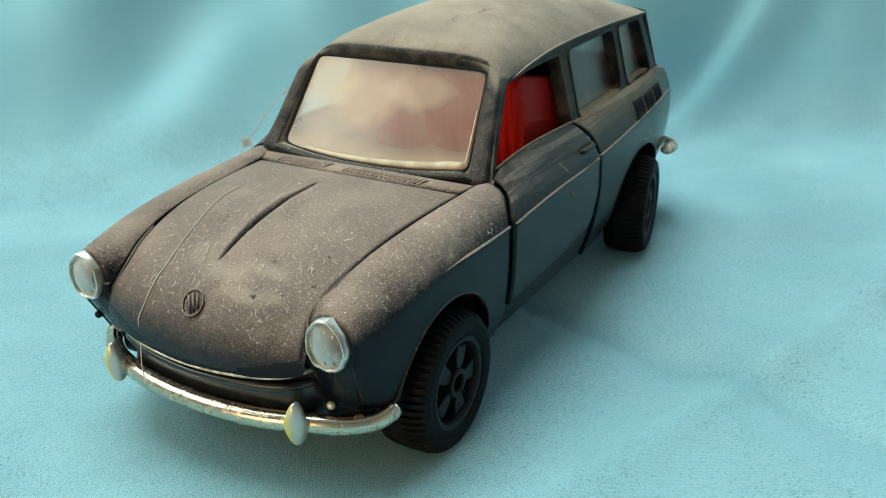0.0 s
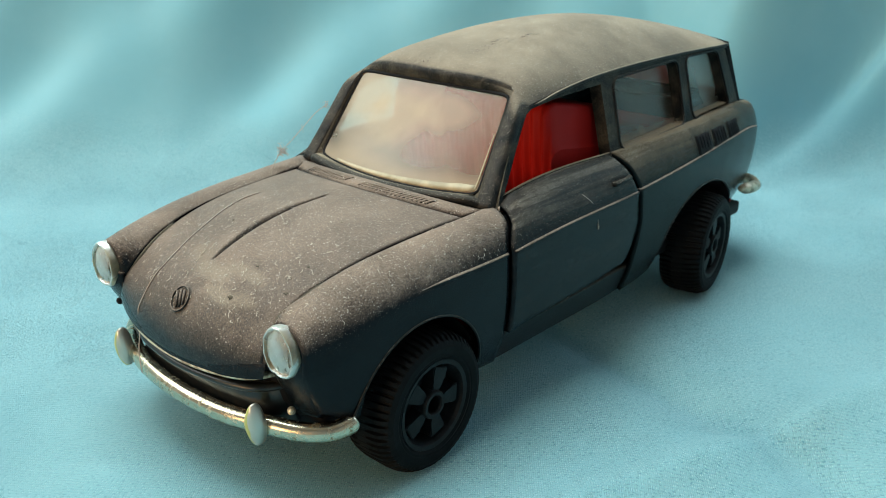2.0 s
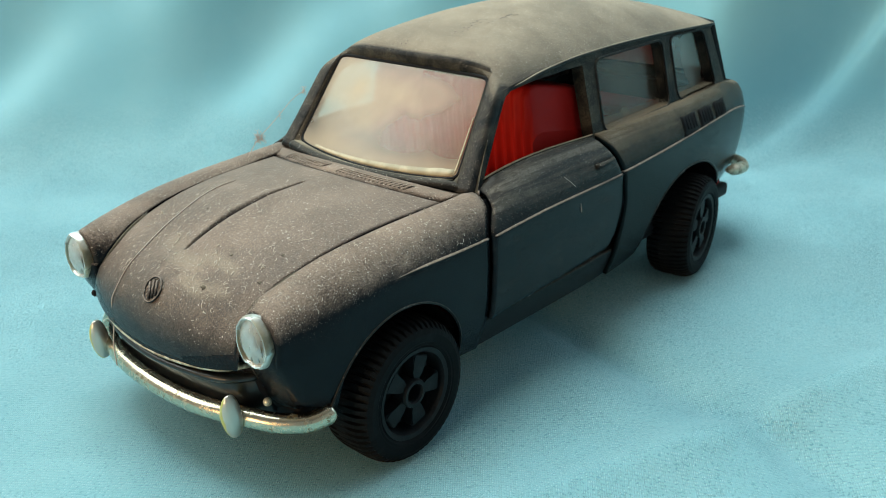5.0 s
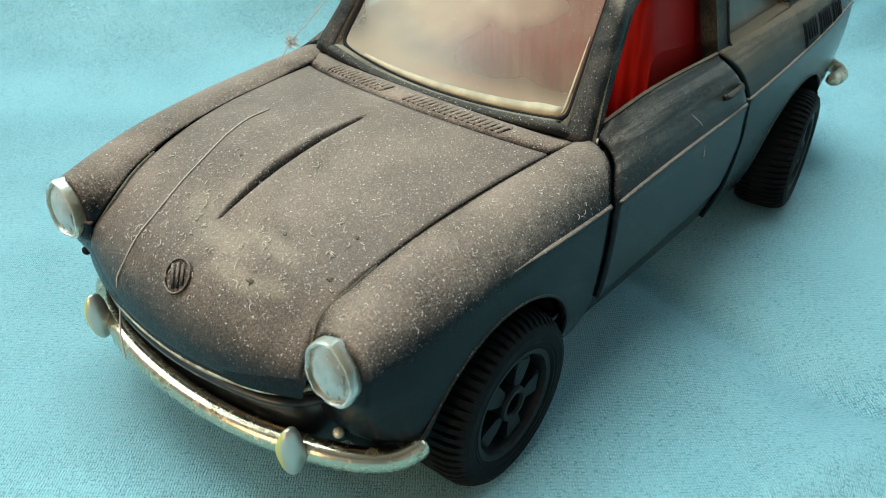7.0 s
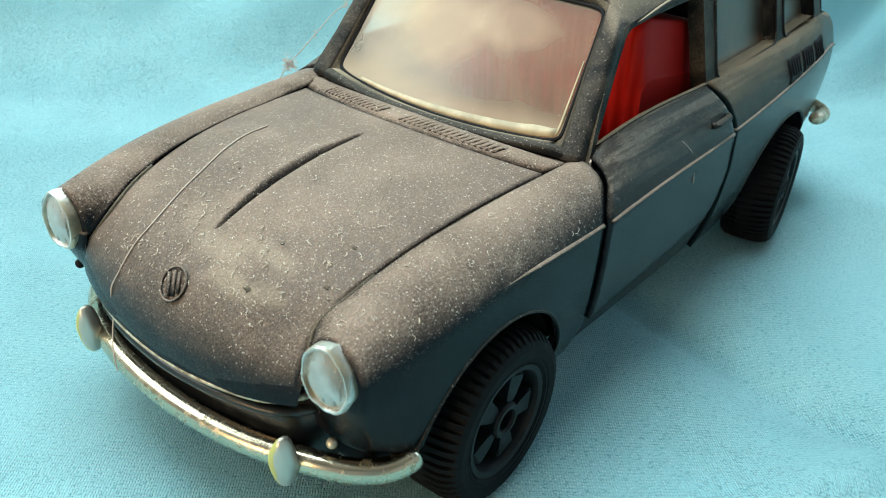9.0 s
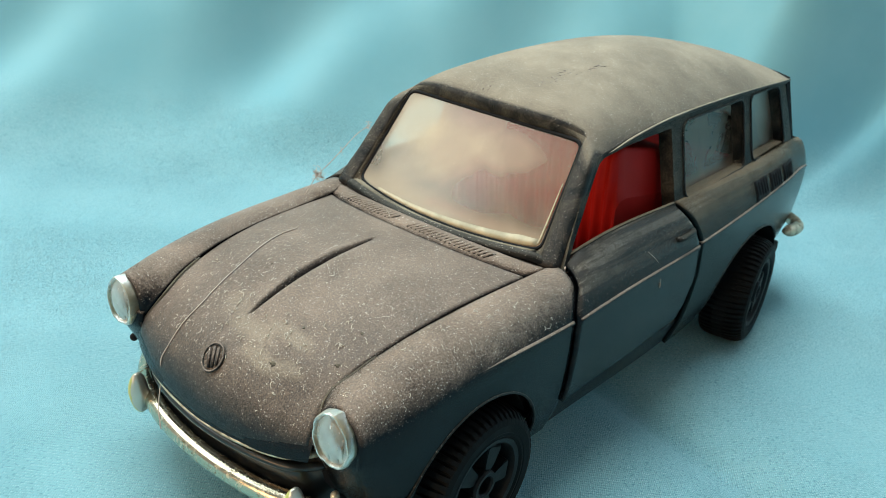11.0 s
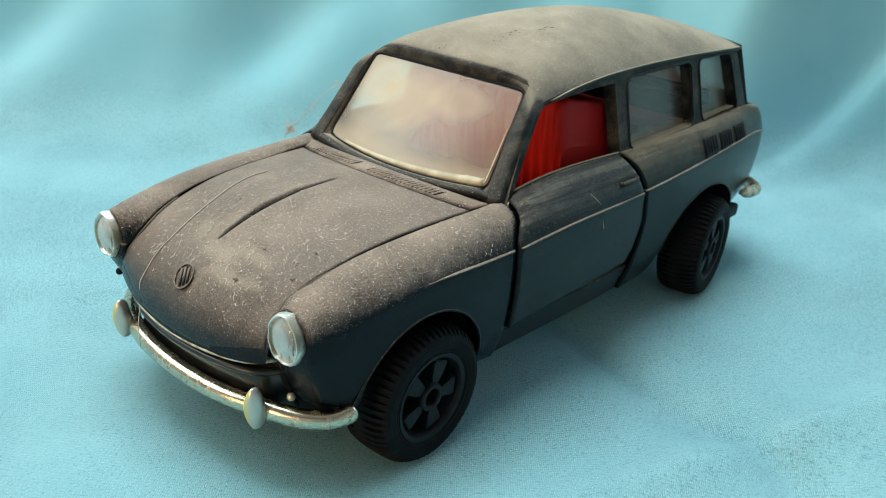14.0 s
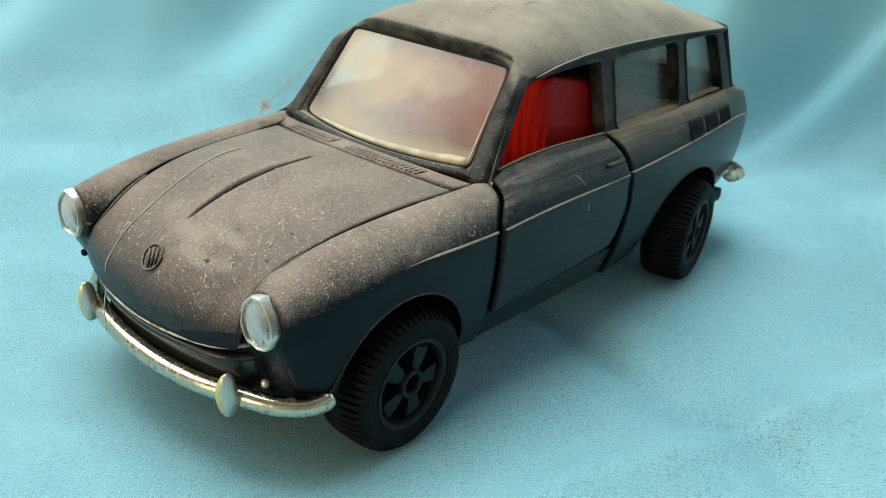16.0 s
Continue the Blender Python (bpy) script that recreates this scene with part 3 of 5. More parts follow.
# half sections of the body side: x, then (y, z) from the inner top edge down to the sill
SECTIONS = (
    (42.0, ((11.3, 14.6), (11.6, 16.8), (12.9, 18.1), (14.6, 17.8), (15.7, 16.4), (15.75, 14.8), (15.3, 12.5), (14.8, 10.5), (14.6, 9.0))),
    (40.5, ((10.5, 16.9), (11.5, 18.1), (13.1, 18.8), (14.9, 18.1), (15.9, 16.7), (16.1, 15.2), (16.0, 12.5), (15.8, 10.3), (15.5, 9.0))),
    (38.0, ((10.95, 18.4), (11.9, 19.1), (13.5, 19.4), (15.2, 18.7), (16.3, 17.2), (16.6, 15.4), (16.6, 12.7), (16.5, 10.3), (16.2, 8.6))),
    (34.0, ((11.45, 19.7), (12.4, 20.2), (14.0, 20.2), (15.6, 19.4), (16.8, 17.9), (17.0, 16.0), (17.1, 13.0), (17.0, 10.3), (16.6, 7.5))),
    (28.0, ((11.9, 20.55), (12.9, 21.0), (14.4, 20.9), (15.9, 20.1), (17.2, 18.3), (17.35, 16.5), (17.4, 13.3), (17.2, 10.0), (16.4, 6.5))),
    (22.0, ((12.2, 20.95), (13.2, 21.4), (14.7, 21.3), (16.2, 20.4), (17.35, 18.3), (17.45, 16.8), (17.4, 13.3), (17.0, 9.5), (16.0, 6.3))),
    (18.0, ((12.7, 21.4), (13.6, 21.8), (15.0, 21.6), (16.4, 20.6), (17.45, 18.4), (17.45, 16.9), (17.3, 13.4), (16.9, 9.5), (15.7, 6.0))),
    (15.0, ((13.7, 22.7), (14.3, 22.7), (15.5, 22.0), (16.6, 20.7), (17.45, 18.6), (17.45, 17.0), (17.3, 13.5), (16.8, 9.5), (15.6, 5.9))),
    (9.0, ((14.1, 23.6), (14.7, 23.5), (15.7, 22.6), (16.7, 21.0), (17.5, 18.95), (17.5, 17.2), (17.3, 13.5), (16.8, 9.5), (15.6, 5.9))),
    (-6.0, ((14.3, 23.6), (14.9, 23.5), (15.9, 22.7), (16.8, 21.2), (17.4, 19.2), (17.4, 17.5), (17.2, 13.5), (16.7, 9.5), (15.5, 5.9))),
    (-21.0, ((14.2, 23.9), (14.7, 23.8), (15.6, 23.0), (16.4, 21.6), (17.0, 19.9), (17.0, 18.2), (16.9, 14.0), (16.6, 10.0), (15.5, 7.0))),
    (-33.0, ((13.9, 24.2), (14.3, 24.1), (15.0, 23.4), (15.7, 22.1), (16.3, 20.5), (16.4, 18.8), (16.3, 14.5), (16.0, 11.0), (15.0, 9.0))),
    (-41.0, ((13.2, 24.0), (13.5, 23.8), (14.1, 23.0), (14.7, 21.8), (15.2, 20.3), (15.4, 18.5), (15.3, 14.8), (15.0, 12.0), (14.2, 10.0))),
    (-46.0, ((12.2, 23.0), (12.8, 22.8), (13.4, 22.1), (13.9, 21.0), (14.3, 19.6), (14.4, 18.0), (14.2, 15.0), (13.7, 12.5), (13.0, 11.0))),
    (-49.0, ((10.0, 21.2), (11.0, 21.1), (11.8, 20.6), (12.4, 19.8), (12.8, 18.9), (12.8, 17.6), (12.4, 15.2), (11.8, 13.5), (10.8, 12.5))),
)
SEC_X = [-s[0] for s in SECTIONS]
SEC_P = np.array([s[1] for s in SECTIONS])


def section(x):
    return hermite(SEC_X, SEC_P, [-x])[0]


ARCHES = ((29.3, 8.3, 8.7), (-25.5, 12.0, 9.25))


def low_edge(x):
    """Height of the body's lower edge: the sill, or a wheel arch."""
    z = float(np.interp(x, (-49, -40, -37, -14, -11, -2, 10, 16, 20, 38, 42), (12.5, 10.2, 9.6, 7.0, 6.3, 5.6, 5.8, 5.9, 6.5, 8.6, 9.4)))
    for cx, a, b in ARCHES:
        if abs(x - cx) < a:
            z = max(z, 6.6 + b * math.sqrt(1 - ((x - cx) / a) ** 2))
    return z


def cut_line(line, level, below):
    """The part of a falling line of places below, or above, a height."""
    out = []
    for a, b in zip(line, line[1:]):
        ins = [(p[2] <= level) == below or abs(p[2] - level) < 1e-9 for p in (a, b)]
        if ins[0] and not out:
            out.append(a)
        if ins[0] != ins[1]:
            out.append(a + (b - a) * (a[2] - level) / (a[2] - b[2]))
            if ins[0]:
                return out
        if ins[1]:
            out.append(b)
    return out


def side_row(x, n=34, top=None, bottom=None, out=0.0):
    """Places down the body side at x, between two heights."""
    line = list(spline(np.c_[np.full(9, x), section(x)], 110))
    peak = max(range(len(line)), key=lambda k: line[k][2])
    low = low_edge(x) if bottom is None else max(bottom, low_edge(x))
    crown, fall = line[:peak], line[peak:]
    fall = cut_line(fall, low, False)
    if top is not None:
        crown, fall = [], cut_line(fall, top, True)
    keep = np.array(crown + fall)
    if len(keep) < 3:
        keep = np.array([line[peak]] * 3)
    row = spline(keep, n) if np.ptp(keep, axis=0).max() > 0.01 else np.repeat(keep[:1], n, 0)
    row[:, 1] += out
    # the nose under the headlamp draws back towards the wheel
    row[:, 0] -= np.clip((row[:, 0] - 35.5) / 6.5, 0, 1) * 0.48 * np.clip(14.2 - row[:, 2], 0, 7)
    return row


def stations(a, b, step=0.5):
    """Places along the car between a and b, close together at the ends of the wheel arches."""
    xs = set(np.linspace(a, b, max(2, int(abs(a - b) / step) + 1)).round(3))
    for cx, r, _ in ARCHES:
        for t in np.linspace(0, math.pi, 41):
            xs.add(round(cx + r * math.cos(t), 3))
        xs.update((cx - r - 0.01, cx + r + 0.01))
    return sorted(x for x in xs if min(a, b) <= x <= max(a, b))


FRONT_GAP = ((9.0, 17.3), (12.3, 17.3), (15.5, 17.5), (18.0, 17.8), (19.0, 17.8), (20.2, 17.1), (20.9, 16.5), (23.0, 15.6))
REAR_GAP = ((9.0, -1.5), (10.4, -3.3), (11.0, -5.1), (12.4, -6.15), (15.5, -6.85), (19.2, -5.95), (21.6, -4.9), (23.2, -3.6), (24.5, -3.4))
QUARTER_GAP = ((9.0, -6.0), (10.4, -6.0), (11.0, -6.05), (12.4, -6.3)) + REAR_GAP[4:]
DOOR_FRONT, DOOR_REAR = 17.5, -6.0


def gap_shift(rows, x0, gap, reach=7.0):
    """Bend the rows near x0 along the line of a door gap."""
    zs, xs = zip(*gap)
    for row in rows:
        w = np.clip(1 - np.abs(row[:, 0] - x0) / reach, 0, 1)
        row[:, 0] += (np.interp(row[:, 2], zs, xs) - x0) * w
    return rows


def door_bottom(x):
    return float(np.interp(x, (-5, 2.5, 14, 17), (10.75, 10.3, 9.85, 9.6)))


def body_side(name, a, b, label="", top=None, out=0.0, bottom=None, thick=0.6, mat=None, gaps=()):
    for s in (1, -1):
        rows = [side_row(x, 44, top(x) if callable(top) else top, bottom(x) if callable(bottom) else bottom, out) for x in stations(a, b)]
        for x0, gap, reach in gaps:
            gap_shift(rows, x0, gap, reach)
        if s < 0:
            rows = mirrored(rows)
        ob = part(name, grid(rows), mat or paint_mat, car, label)
        thicken(ob, thick)


body_side("front_fender", DOOR_FRONT + 0.3, 42.0, gaps=((DOOR_FRONT + 0.3, [(z, x + 0.3) for z, x in FRONT_GAP], 3.0),))
body_side("rear_quarter_panel", -49.0, DOOR_REAR - 0.8, mat=quarter_mat, gaps=((DOOR_REAR - 0.8, [(z, x - 0.8 - 0.45 * (z < 14)) for z, x in QUARTER_GAP], 7.0),))
body_side("door", DOOR_REAR + 0.3, DOOR_FRONT - 0.28, "black door with its window frame left open", None, 0.22, door_bottom, 0.6, door_mat, ((DOOR_REAR + 0.3, [(z, x + 0.3) for z, x in REAR_GAP], 7.0), (DOOR_FRONT - 0.28, [(z, x - 0.28) for z, x in FRONT_GAP], 3.0)))
body_side("sill_panel", -13.0, 17.9, top=lambda x: door_bottom(x) - 0.5 - 0.04 * max(0.0, 17 - x), out=-0.45, mat=trim_mat)
# dark inner skin that shows in the gaps round the doors
body_side("inner_panel", -13.0, 20.0, top=lambda x: 22.2 if x < 14.8 else 21.2, out=-1.1, mat=inner_mat, thick=0.2)
for s in (1, -1):
    for a, b, out in ((31.5, 18.2, 0.0), (17.4, -5.6, 0.22), (-6.4, -45.0, 0.0)):
        pts = []
        for x in np.linspace(a, b, 40):
            y, z = section(x)[4]
            pts.append((x, s * (y + out - 0.1), z))
        part("belt_moulding", tube(pts, 0.3, sides=10, squash=0.7, taper=lambda f, a=a: min(1.0, 0.1 + 2.2 * f) if a > 30 else 1.0), paint_mat, car)

    pts = [(x, s * (section(x)[0][0] + 0.35), section(x)[0][1] + 0.02) for x in np.linspace(15.0, -3.6, 40)]
    part("door_top_edge", tube(pts, 0.2, sides=8, squash=0.6), quarter_mat, car)

# rolled lips of the wheel arches
for s in (1, -1):
    for cx, a, b in ARCHES:
        lip = []
        for t in np.linspace(0.12, math.pi - 0.12, 40):
            x, z = cx + a * math.cos(t), 6.6 + b * math.sin(t)
            line = side_row(x, 60)
            lip.append((x, s * (line[-1][1] - 0.02), max(z, line[-1][2]) + 0.1))
        part("arch_lip", tube(lip, 0.12, sides=8), trim_mat, car)

# hood
HOOD_MID = ((21.9, 22.1), (25.3, 21.98), (30.6, 21.6), (35.2, 20.6), (39.3, 18.9), (42.0, 17.2), (43.45, 15.2), (44.0, 13.4), (44.15, 11.8))
HOOD_SEAM = ((19.1, 12.35, 21.0), (24.0, 12.05, 20.85), (29.5, 11.75, 20.4), (34.0, 11.35, 19.55), (38.0, 10.8, 18.2), (40.6, 10.55, 16.5), (41.9, 10.85, 15.0), (42.3, 10.95, 13.9), (42.4, 10.75, 12.8))


def hood_rows(lift=0.0, n=100, m=101):
    mid = spline([(x, 0, z) for x, z in HOOD_MID], n)
    seam = spline(HOOD_SEAM, n)
    rows = []
    for c, s in zip(mid, seam):
        row = []
        for q in np.linspace(-1, 1, m):
            t = math.copysign(abs(q) ** 1.6, q)
            w = abs(t) ** 2.3
            x = c[0] + (s[0] - c[0]) * w
            y, z = s[1] * t * 0.992, c[2] + (s[2] - c[2]) * w
            f = (x - 25.0) / 14.0
            if 0 < f < 1:
                wide = 0.1 + 0.24 * math.sin(math.pi * f)
                dip = math.exp(-((y + 0.1) / wide) ** 2)
                z += math.sin(math.pi * f) ** 0.6 * (0.3 * math.exp(-((y - 1.0) / 1.1) ** 2) - 1.9 * dip)
            row.append((x, y, z + lift))
        rows.append(row)
    return rows


ob = part("hood", grid(hood_rows(0.1), flip=True), hood_mat, car, "dusty hood with a raised middle crease and wiped patches")
thicken(ob, 0.6)
part("hood_tray", grid([[(p[0], p[1] * 1.03, p[2]) for p in row] for row in hood_rows(-0.3, 40, 41)], flip=True), paint_mat, car)

# cowl between the hood and the windscreen
cowl = []
for t in np.linspace(-1, 1, 49):
    a = 1 - abs(t) ** 2.3
    cowl.append([(18.8 + 2.85 * a, 12.6 * t, 21.0 + 1.1 * a), (18.0 + 2.55 * a, 12.7 * t, 21.35 + 0.95 * a), (17.25 + 2.1 * a, 13.0 * t, 21.6 + 0.8 * a), (16.85 + 1.95 * a, 13.1 * t, 21.45 + 0.6 * a), (15.8 + 1.4 * a, 13.55 * t, 21.3 + 0.4 * a)])
thicken(part("cowl", grid(cowl), paint_mat, car), 0.5)


def cowl_place(y, f, lift=0.0):
    """On the cowl: f from the hood's edge to the windscreen."""
    a = 1 - abs(y / 12.7) ** 2.3
    return (18.6 - 1.3 * f + (2.8 - 0.65 * f) * a, y, 21.1 + 0.55 * f + (1.06 - 0.28 * f) * a + lift)


def cowl_slots():
    for y0, y1, count in ((-8.9, -2.2, 14), (0.3, 8.6, 18)):
        part("vent_bed", grid([[cowl_place(y, f, 0.06) for f in (0.2, 0.5, 0.75)] for y in np.linspace(y0, y1, 20)]), paint_mat, car)
        for k in range(count):
            y = y0 + (y1 - y0) * k / (count - 1)
            part("vent_rib", tube([cowl_place(y - 0.25, 0.2, -0.1), cowl_place(y, 0.48, 0.02), cowl_place(y + 0.25, 0.8, -0.1)], 0.17, sides=6), paint_mat, car)


cowl_slots()

# roof
ROOF_X = (10.4, 9.4, 7.0, 5.0, 0.0, -5.0, -12.0, -20.0, -30.0, -37.0, -39.0)
ROOF_MID = (32.45, 33.2, 34.2, 34.75, 35.8, 36.4, 36.7, 36.4, 35.2, 33.9, 33.3)
GUTTER_X = (8.6, 6.5, 4.0, -1.0, -6.0, -19.0, -37.5)
GUTTER_Y = (12.5, 12.5, 12.5, 12.45, 12.35, 12.25, 11.9)
GUTTER_Z = (30.45, 30.8, 31.25, 31.85, 32.15, 32.4, 32.1)


def along(x, xs, vs):
    return float(hermite([-a for a in xs], np.array(vs, float)[:, None], [-x])[0, 0])


def roof_at(u, t):
    """On the roof: u from the windscreen to the tail, t across from -1 to 1."""
    front, rear = 10.4 - 1.8 * abs(t) ** 3, -39.0 + 1.5 * abs(t) ** 2
    x = front + (rear - front) * u
    yg, zg = along(x, GUTTER_X, GUTTER_Y), along(x, GUTTER_X, GUTTER_Z)
    zc = along(x + 1.8 * abs(t) ** 3 * (1 - u), ROOF_X, ROOF_MID)
    return np.array([x, yg * t, zc + (zg - zc) * abs(t) ** (2.2 + 4.0 * math.exp(-(front - x) / 5.0))])


# window frames of the sides
DOOR_WINDOW = [(16.0, 21.2), (14.7, 23.0), (12.4, 26.4), (9.9, 29.5), (8.6, 30.1), (5.0, 30.5), (0.0, 30.8), (-4.2, 30.95), (-4.2, 21.2)]
MID_WINDOW = rounded([(-6.3, 23.35), (-6.6, 31.25), (-22.5, 31.65), (-22.3, 23.8)], 1.3)
REAR_WINDOW = rounded([(-24.6, 24.0), (-24.5, 31.65), (-34.9, 31.6), (-36.9, 23.8)], 1.3)
SIDE_OUTLINE = [(16.6, 21.0), (15.0, 23.6), (12.6, 27.2), (10.2, 30.2), (8.3, 30.6), (4.0, 31.25), (-1.0, 31.9), (-6.0, 32.2), (-19.0, 32.4), (-37.4, 32.1), (-40.2, 23.0), (-40.2, 22.4), (-6.5, 21.5), (-4.2, 20.9), (-4.2, 20.6), (16.4, 20.6)]


def side_y(x, z):
    return float(np.interp(x, (-40, -25, -7, 0, 9, 16), (13.5, 14.35, 14.55, 14.4, 14.2, 13.95))) - 0.265 * (z - 23.5)


def pierced(outline, holes, place):
    """A flat outline with openings, laid into the world by place(u, v)."""
    bm = bmesh.new()
    for loop in (outline, *holes):
        vs = [bm.verts.new((u, v, 0)) for u, v in loop]
        for a, b in zip(vs, vs[1:] + vs[:1]):
            bm.edges.new((a, b))
    bmesh.ops.triangle_fill(bm, use_beauty=True, use_dissolve=False, edges=bm.edges[:], normal=(0, 0, 1))
    for v in bm.verts:
        v.co = Vector(place(v.co.x, v.co.y)) * MM
    return bm


for s in (1, -1):
    bm = pierced(SIDE_OUTLINE, (MID_WINDOW, REAR_WINDOW, [(x, max(z, 21.3)) for x, z in DOOR_WINDOW]), lambda u, v: (u, s * side_y(u, v), v))
    bmesh.ops.recalc_face_normals(bm, faces=bm.faces[:])
    if sum(f.normal.y * s for f in bm.faces) < 0:
        bmesh.ops.reverse_faces(bm, faces=bm.faces[:])
    ob = part("window_surround", bm, pillar_mat, car, smooth=False)
    thicken(ob, 1.5)
    ease = ob.modifiers.new("eased", "BEVEL")
    ease.width, ease.segments, ease.limit_method, ease.angle_limit = 0.22 * MM, 2, "ANGLE", radians(40)
    for outline in (MID_WINDOW, REAR_WINDOW):
        centre = np.mean(outline, axis=0)
        big = [tuple(centre + (np.array(p) - centre) * 1.05) for p in outline]
        bm = pierced(big, (), lambda u, v: (u, s * (side_y(u, v) - 1.4), v))
        ob = part("side_pane", bm, pane_mat, car, "hazy clear side window", smooth=False)
        outward(ob)
        ob.visible_shadow = False
        low = min(u for u, v in outline) + 0.9, max(u for u, v in outline) - 0.9
        sill = min(v for u, v in outline)
        tilt = 0.6 / 15
        ledge = [[(u, s * (side_y(u, sill) - d), sill + tilt * (-6.5 - u) * (1 if outline is MID_WINDOW else 0.6) * 0.8 + 0.12) for d in (0.1, 1.35)] for u in np.linspace(*low, 12)]
        part("window_ledge", grid(ledge), quarter_mat if s > 0 else inner_mat, car)
        rim = [(u, s * (side_y(u, v) + 0.02), v) for u, v in outline]
        part("window_seal", tube(rim, 0.16, sides=6, closed=True), trim_mat, car)

# windscreen, its pillars and surround
LIP_T = 0.85


def screen_place(u, v, sink=0.0):
    """u across from -1 to 1, v from the bottom to the top."""
    half = 11.6 - 0.95 * v
    x = 16.15 - 6.15 * v + (1.75 - 1.35 * v) * (1 - u * u) - 0.82 * sink
    z = 22.6 + 9.15 * v + (0.5 * v - 0.4) * (1 - u * u) - 0.57 * sink
    return (x, half * u, z)


def pillar_curve(c, n=34):
    """Down the pillar from the roof's corner to the cowl: c from the windscreen's side to the door's."""
    t = LIP_T + (1 - LIP_T) * c
    top = roof_at(0, t)
    way = top - roof_at(0.03, t)
    way /= np.linalg.norm(way)
    low = np.array([16.75 - 1.15 * c, 12.0 + 2.25 * c, 21.55 - 0.1 * c])
    p1, p2 = top + way * 1.3, low + (top - low) * 0.5
    ridge_push = 1.0 - abs(2 * c - 0.9) ** 1.6 if abs(2 * c - 0.9) < 1 else 0.0
    out = []
    for f in np.linspace(0, 1, n):
        p = (1 - f) ** 3 * top + 3 * f * (1 - f) ** 2 * p1 + 3 * f * f * (1 - f) * p2 + f**3 * low
        out.append(p + np.array([0.6, 0.75, 0.25]) * ridge_push * float(soft_step(f, 0.0, 0.4)))
    return out


def squarish(a, b, power=20.0):
    """A place of the square from -1 to 1 drawn in to one with round corners."""
    m = max(abs(a), abs(b))
    return (a, b) if m < 1e-6 else tuple(c * m / (abs(a) ** power + abs(b) ** power) ** (1 / power) for c in (a, b))


def glass_at(a, b, sink, grow=1.0):
    a, b = squarish(a, b)
    return screen_place(0.997 * a * grow, 0.495 + 0.49 * b * grow, sink)


corner = [LIP_T + (1 - LIP_T) * c for c in np.linspace(0, 1, 15)]
roof = [[tuple(roof_at(u, t)) for t in [-t for t in corner[::-1]] + list(np.linspace(-LIP_T, LIP_T, 43))[1:-1] + corner] for u in np.linspace(0, 1, 70)]
shell = grid(roof, flip=True)
for s in (1, -1):
    grid([[(p[0], s * p[1], p[2]) for p in pillar_curve(c)] for c in np.linspace(0, 1, 15)], shell, flip=s < 0)
bmesh.ops.remove_doubles(shell, verts=shell.verts[:], dist=0.002 * MM)
bmesh.ops.recalc_face_normals(shell, faces=shell.faces[:])
thicken(part("roof", shell, roof_mat, car, "roof and windscreen pillars under a thick coat of pale dust"), 0.6)
for s in (1, -1):
    pts = [(x, s * (along(x, GUTTER_X, GUTTER_Y) + 0.08), along(x, GUTTER_X, GUTTER_Z) - 0.05) for x in np.linspace(-37.4, 8.2, 60)]
    part("rain_gutter", tube(pts, 0.2, sides=8, taper=lambda f: min(1.0, 0.3 + (1 - f) * 9)), roof_mat, car)

rows = [[glass_at(a, b, 0.45) for a in np.linspace(-1, 1, 41)] for b in np.linspace(-1, 1, 25)]
ob = part("windscreen", grid(rows), screen_mat, car, "dusty clear plastic windscreen with cloudy reflections painted into its dust film")
outward(ob)
ob.visible_shadow = False
# the reveal that runs in from the edge of the opening to the clear plastic
side_edge = pillar_curve(0.0, 28)
opening, pane_edge = [], []
for k, f in enumerate(np.linspace(-1, 1, 41)):
    opening.append(tuple(roof_at(0, LIP_T * f) + np.array([0.0, 0.0, -0.03])))
    pane_edge.append((f, 1.0))
for k, p in enumerate(side_edge[1:]):
    opening.append(tuple(p))
    pane_edge.append((1.0, 1.0 - 2.0 * (k + 1) / 27))
for f in np.linspace(1, -1, 41)[1:]:
    opening.append(tuple(np.array(screen_place(f * 1.02, -0.035, 0.15)) + np.array([0.1, 0.0, 0.0])))
    pane_edge.append((f, -1.0))
for k, p in enumerate(side_edge[1:-1][::-1]):
    opening.append((p[0], -p[1], p[2]))
    pane_edge.append((-1.0, -1.0 + 2.0 * (k + 1) / 27))
rows = []
for f, power in ((0.0, 0), (0.35, 1), (0.75, 1), (1.0, 1), (1.0, 2)):
    row = []
    for p, (a, b) in zip(opening, pane_edge):
        q = np.array(glass_at(a, b, 0.52 if power < 2 else 1.3, 1.004))
        row.append(tuple(np.array(p) * (1 - f) + q * f + np.array([0.1, 0, 0.06]) * math.sin(math.pi * f) * (b > -0.99)))
    rows.append(row)
reveal = part("windscreen_reveal", grid(rows, closed=True), reveal_mat, car)
crisp(reveal, 50)
ring = [glass_at(a, b, 0.48, 1.0) for a, b in pane_edge]
part("windscreen_seal", tube(ring, 0.19, sides=8, closed=True), inner_mat, car)
edge = [[glass_at(a, -0.96, 0.34), glass_at(a * 0.99, -0.96 + 0.09 + 0.06 * a, 0.38)] for a in np.linspace(-0.72, 0.975, 30)]
thicken(part("windscreen_lower_edge", grid(edge), cut_edge_mat, car, "pale cut edge of the clear plastic windscreen"), 0.08)
edge = [[glass_at(0.975, b, 0.34), glass_at(0.975 - 0.009 * (1 - b), b, 0.38)] for b in np.linspace(-0.97, 0.2, 16)]
thicken(part("windscreen_side_edge", grid(edge), cut_edge_mat, car), 0.08)
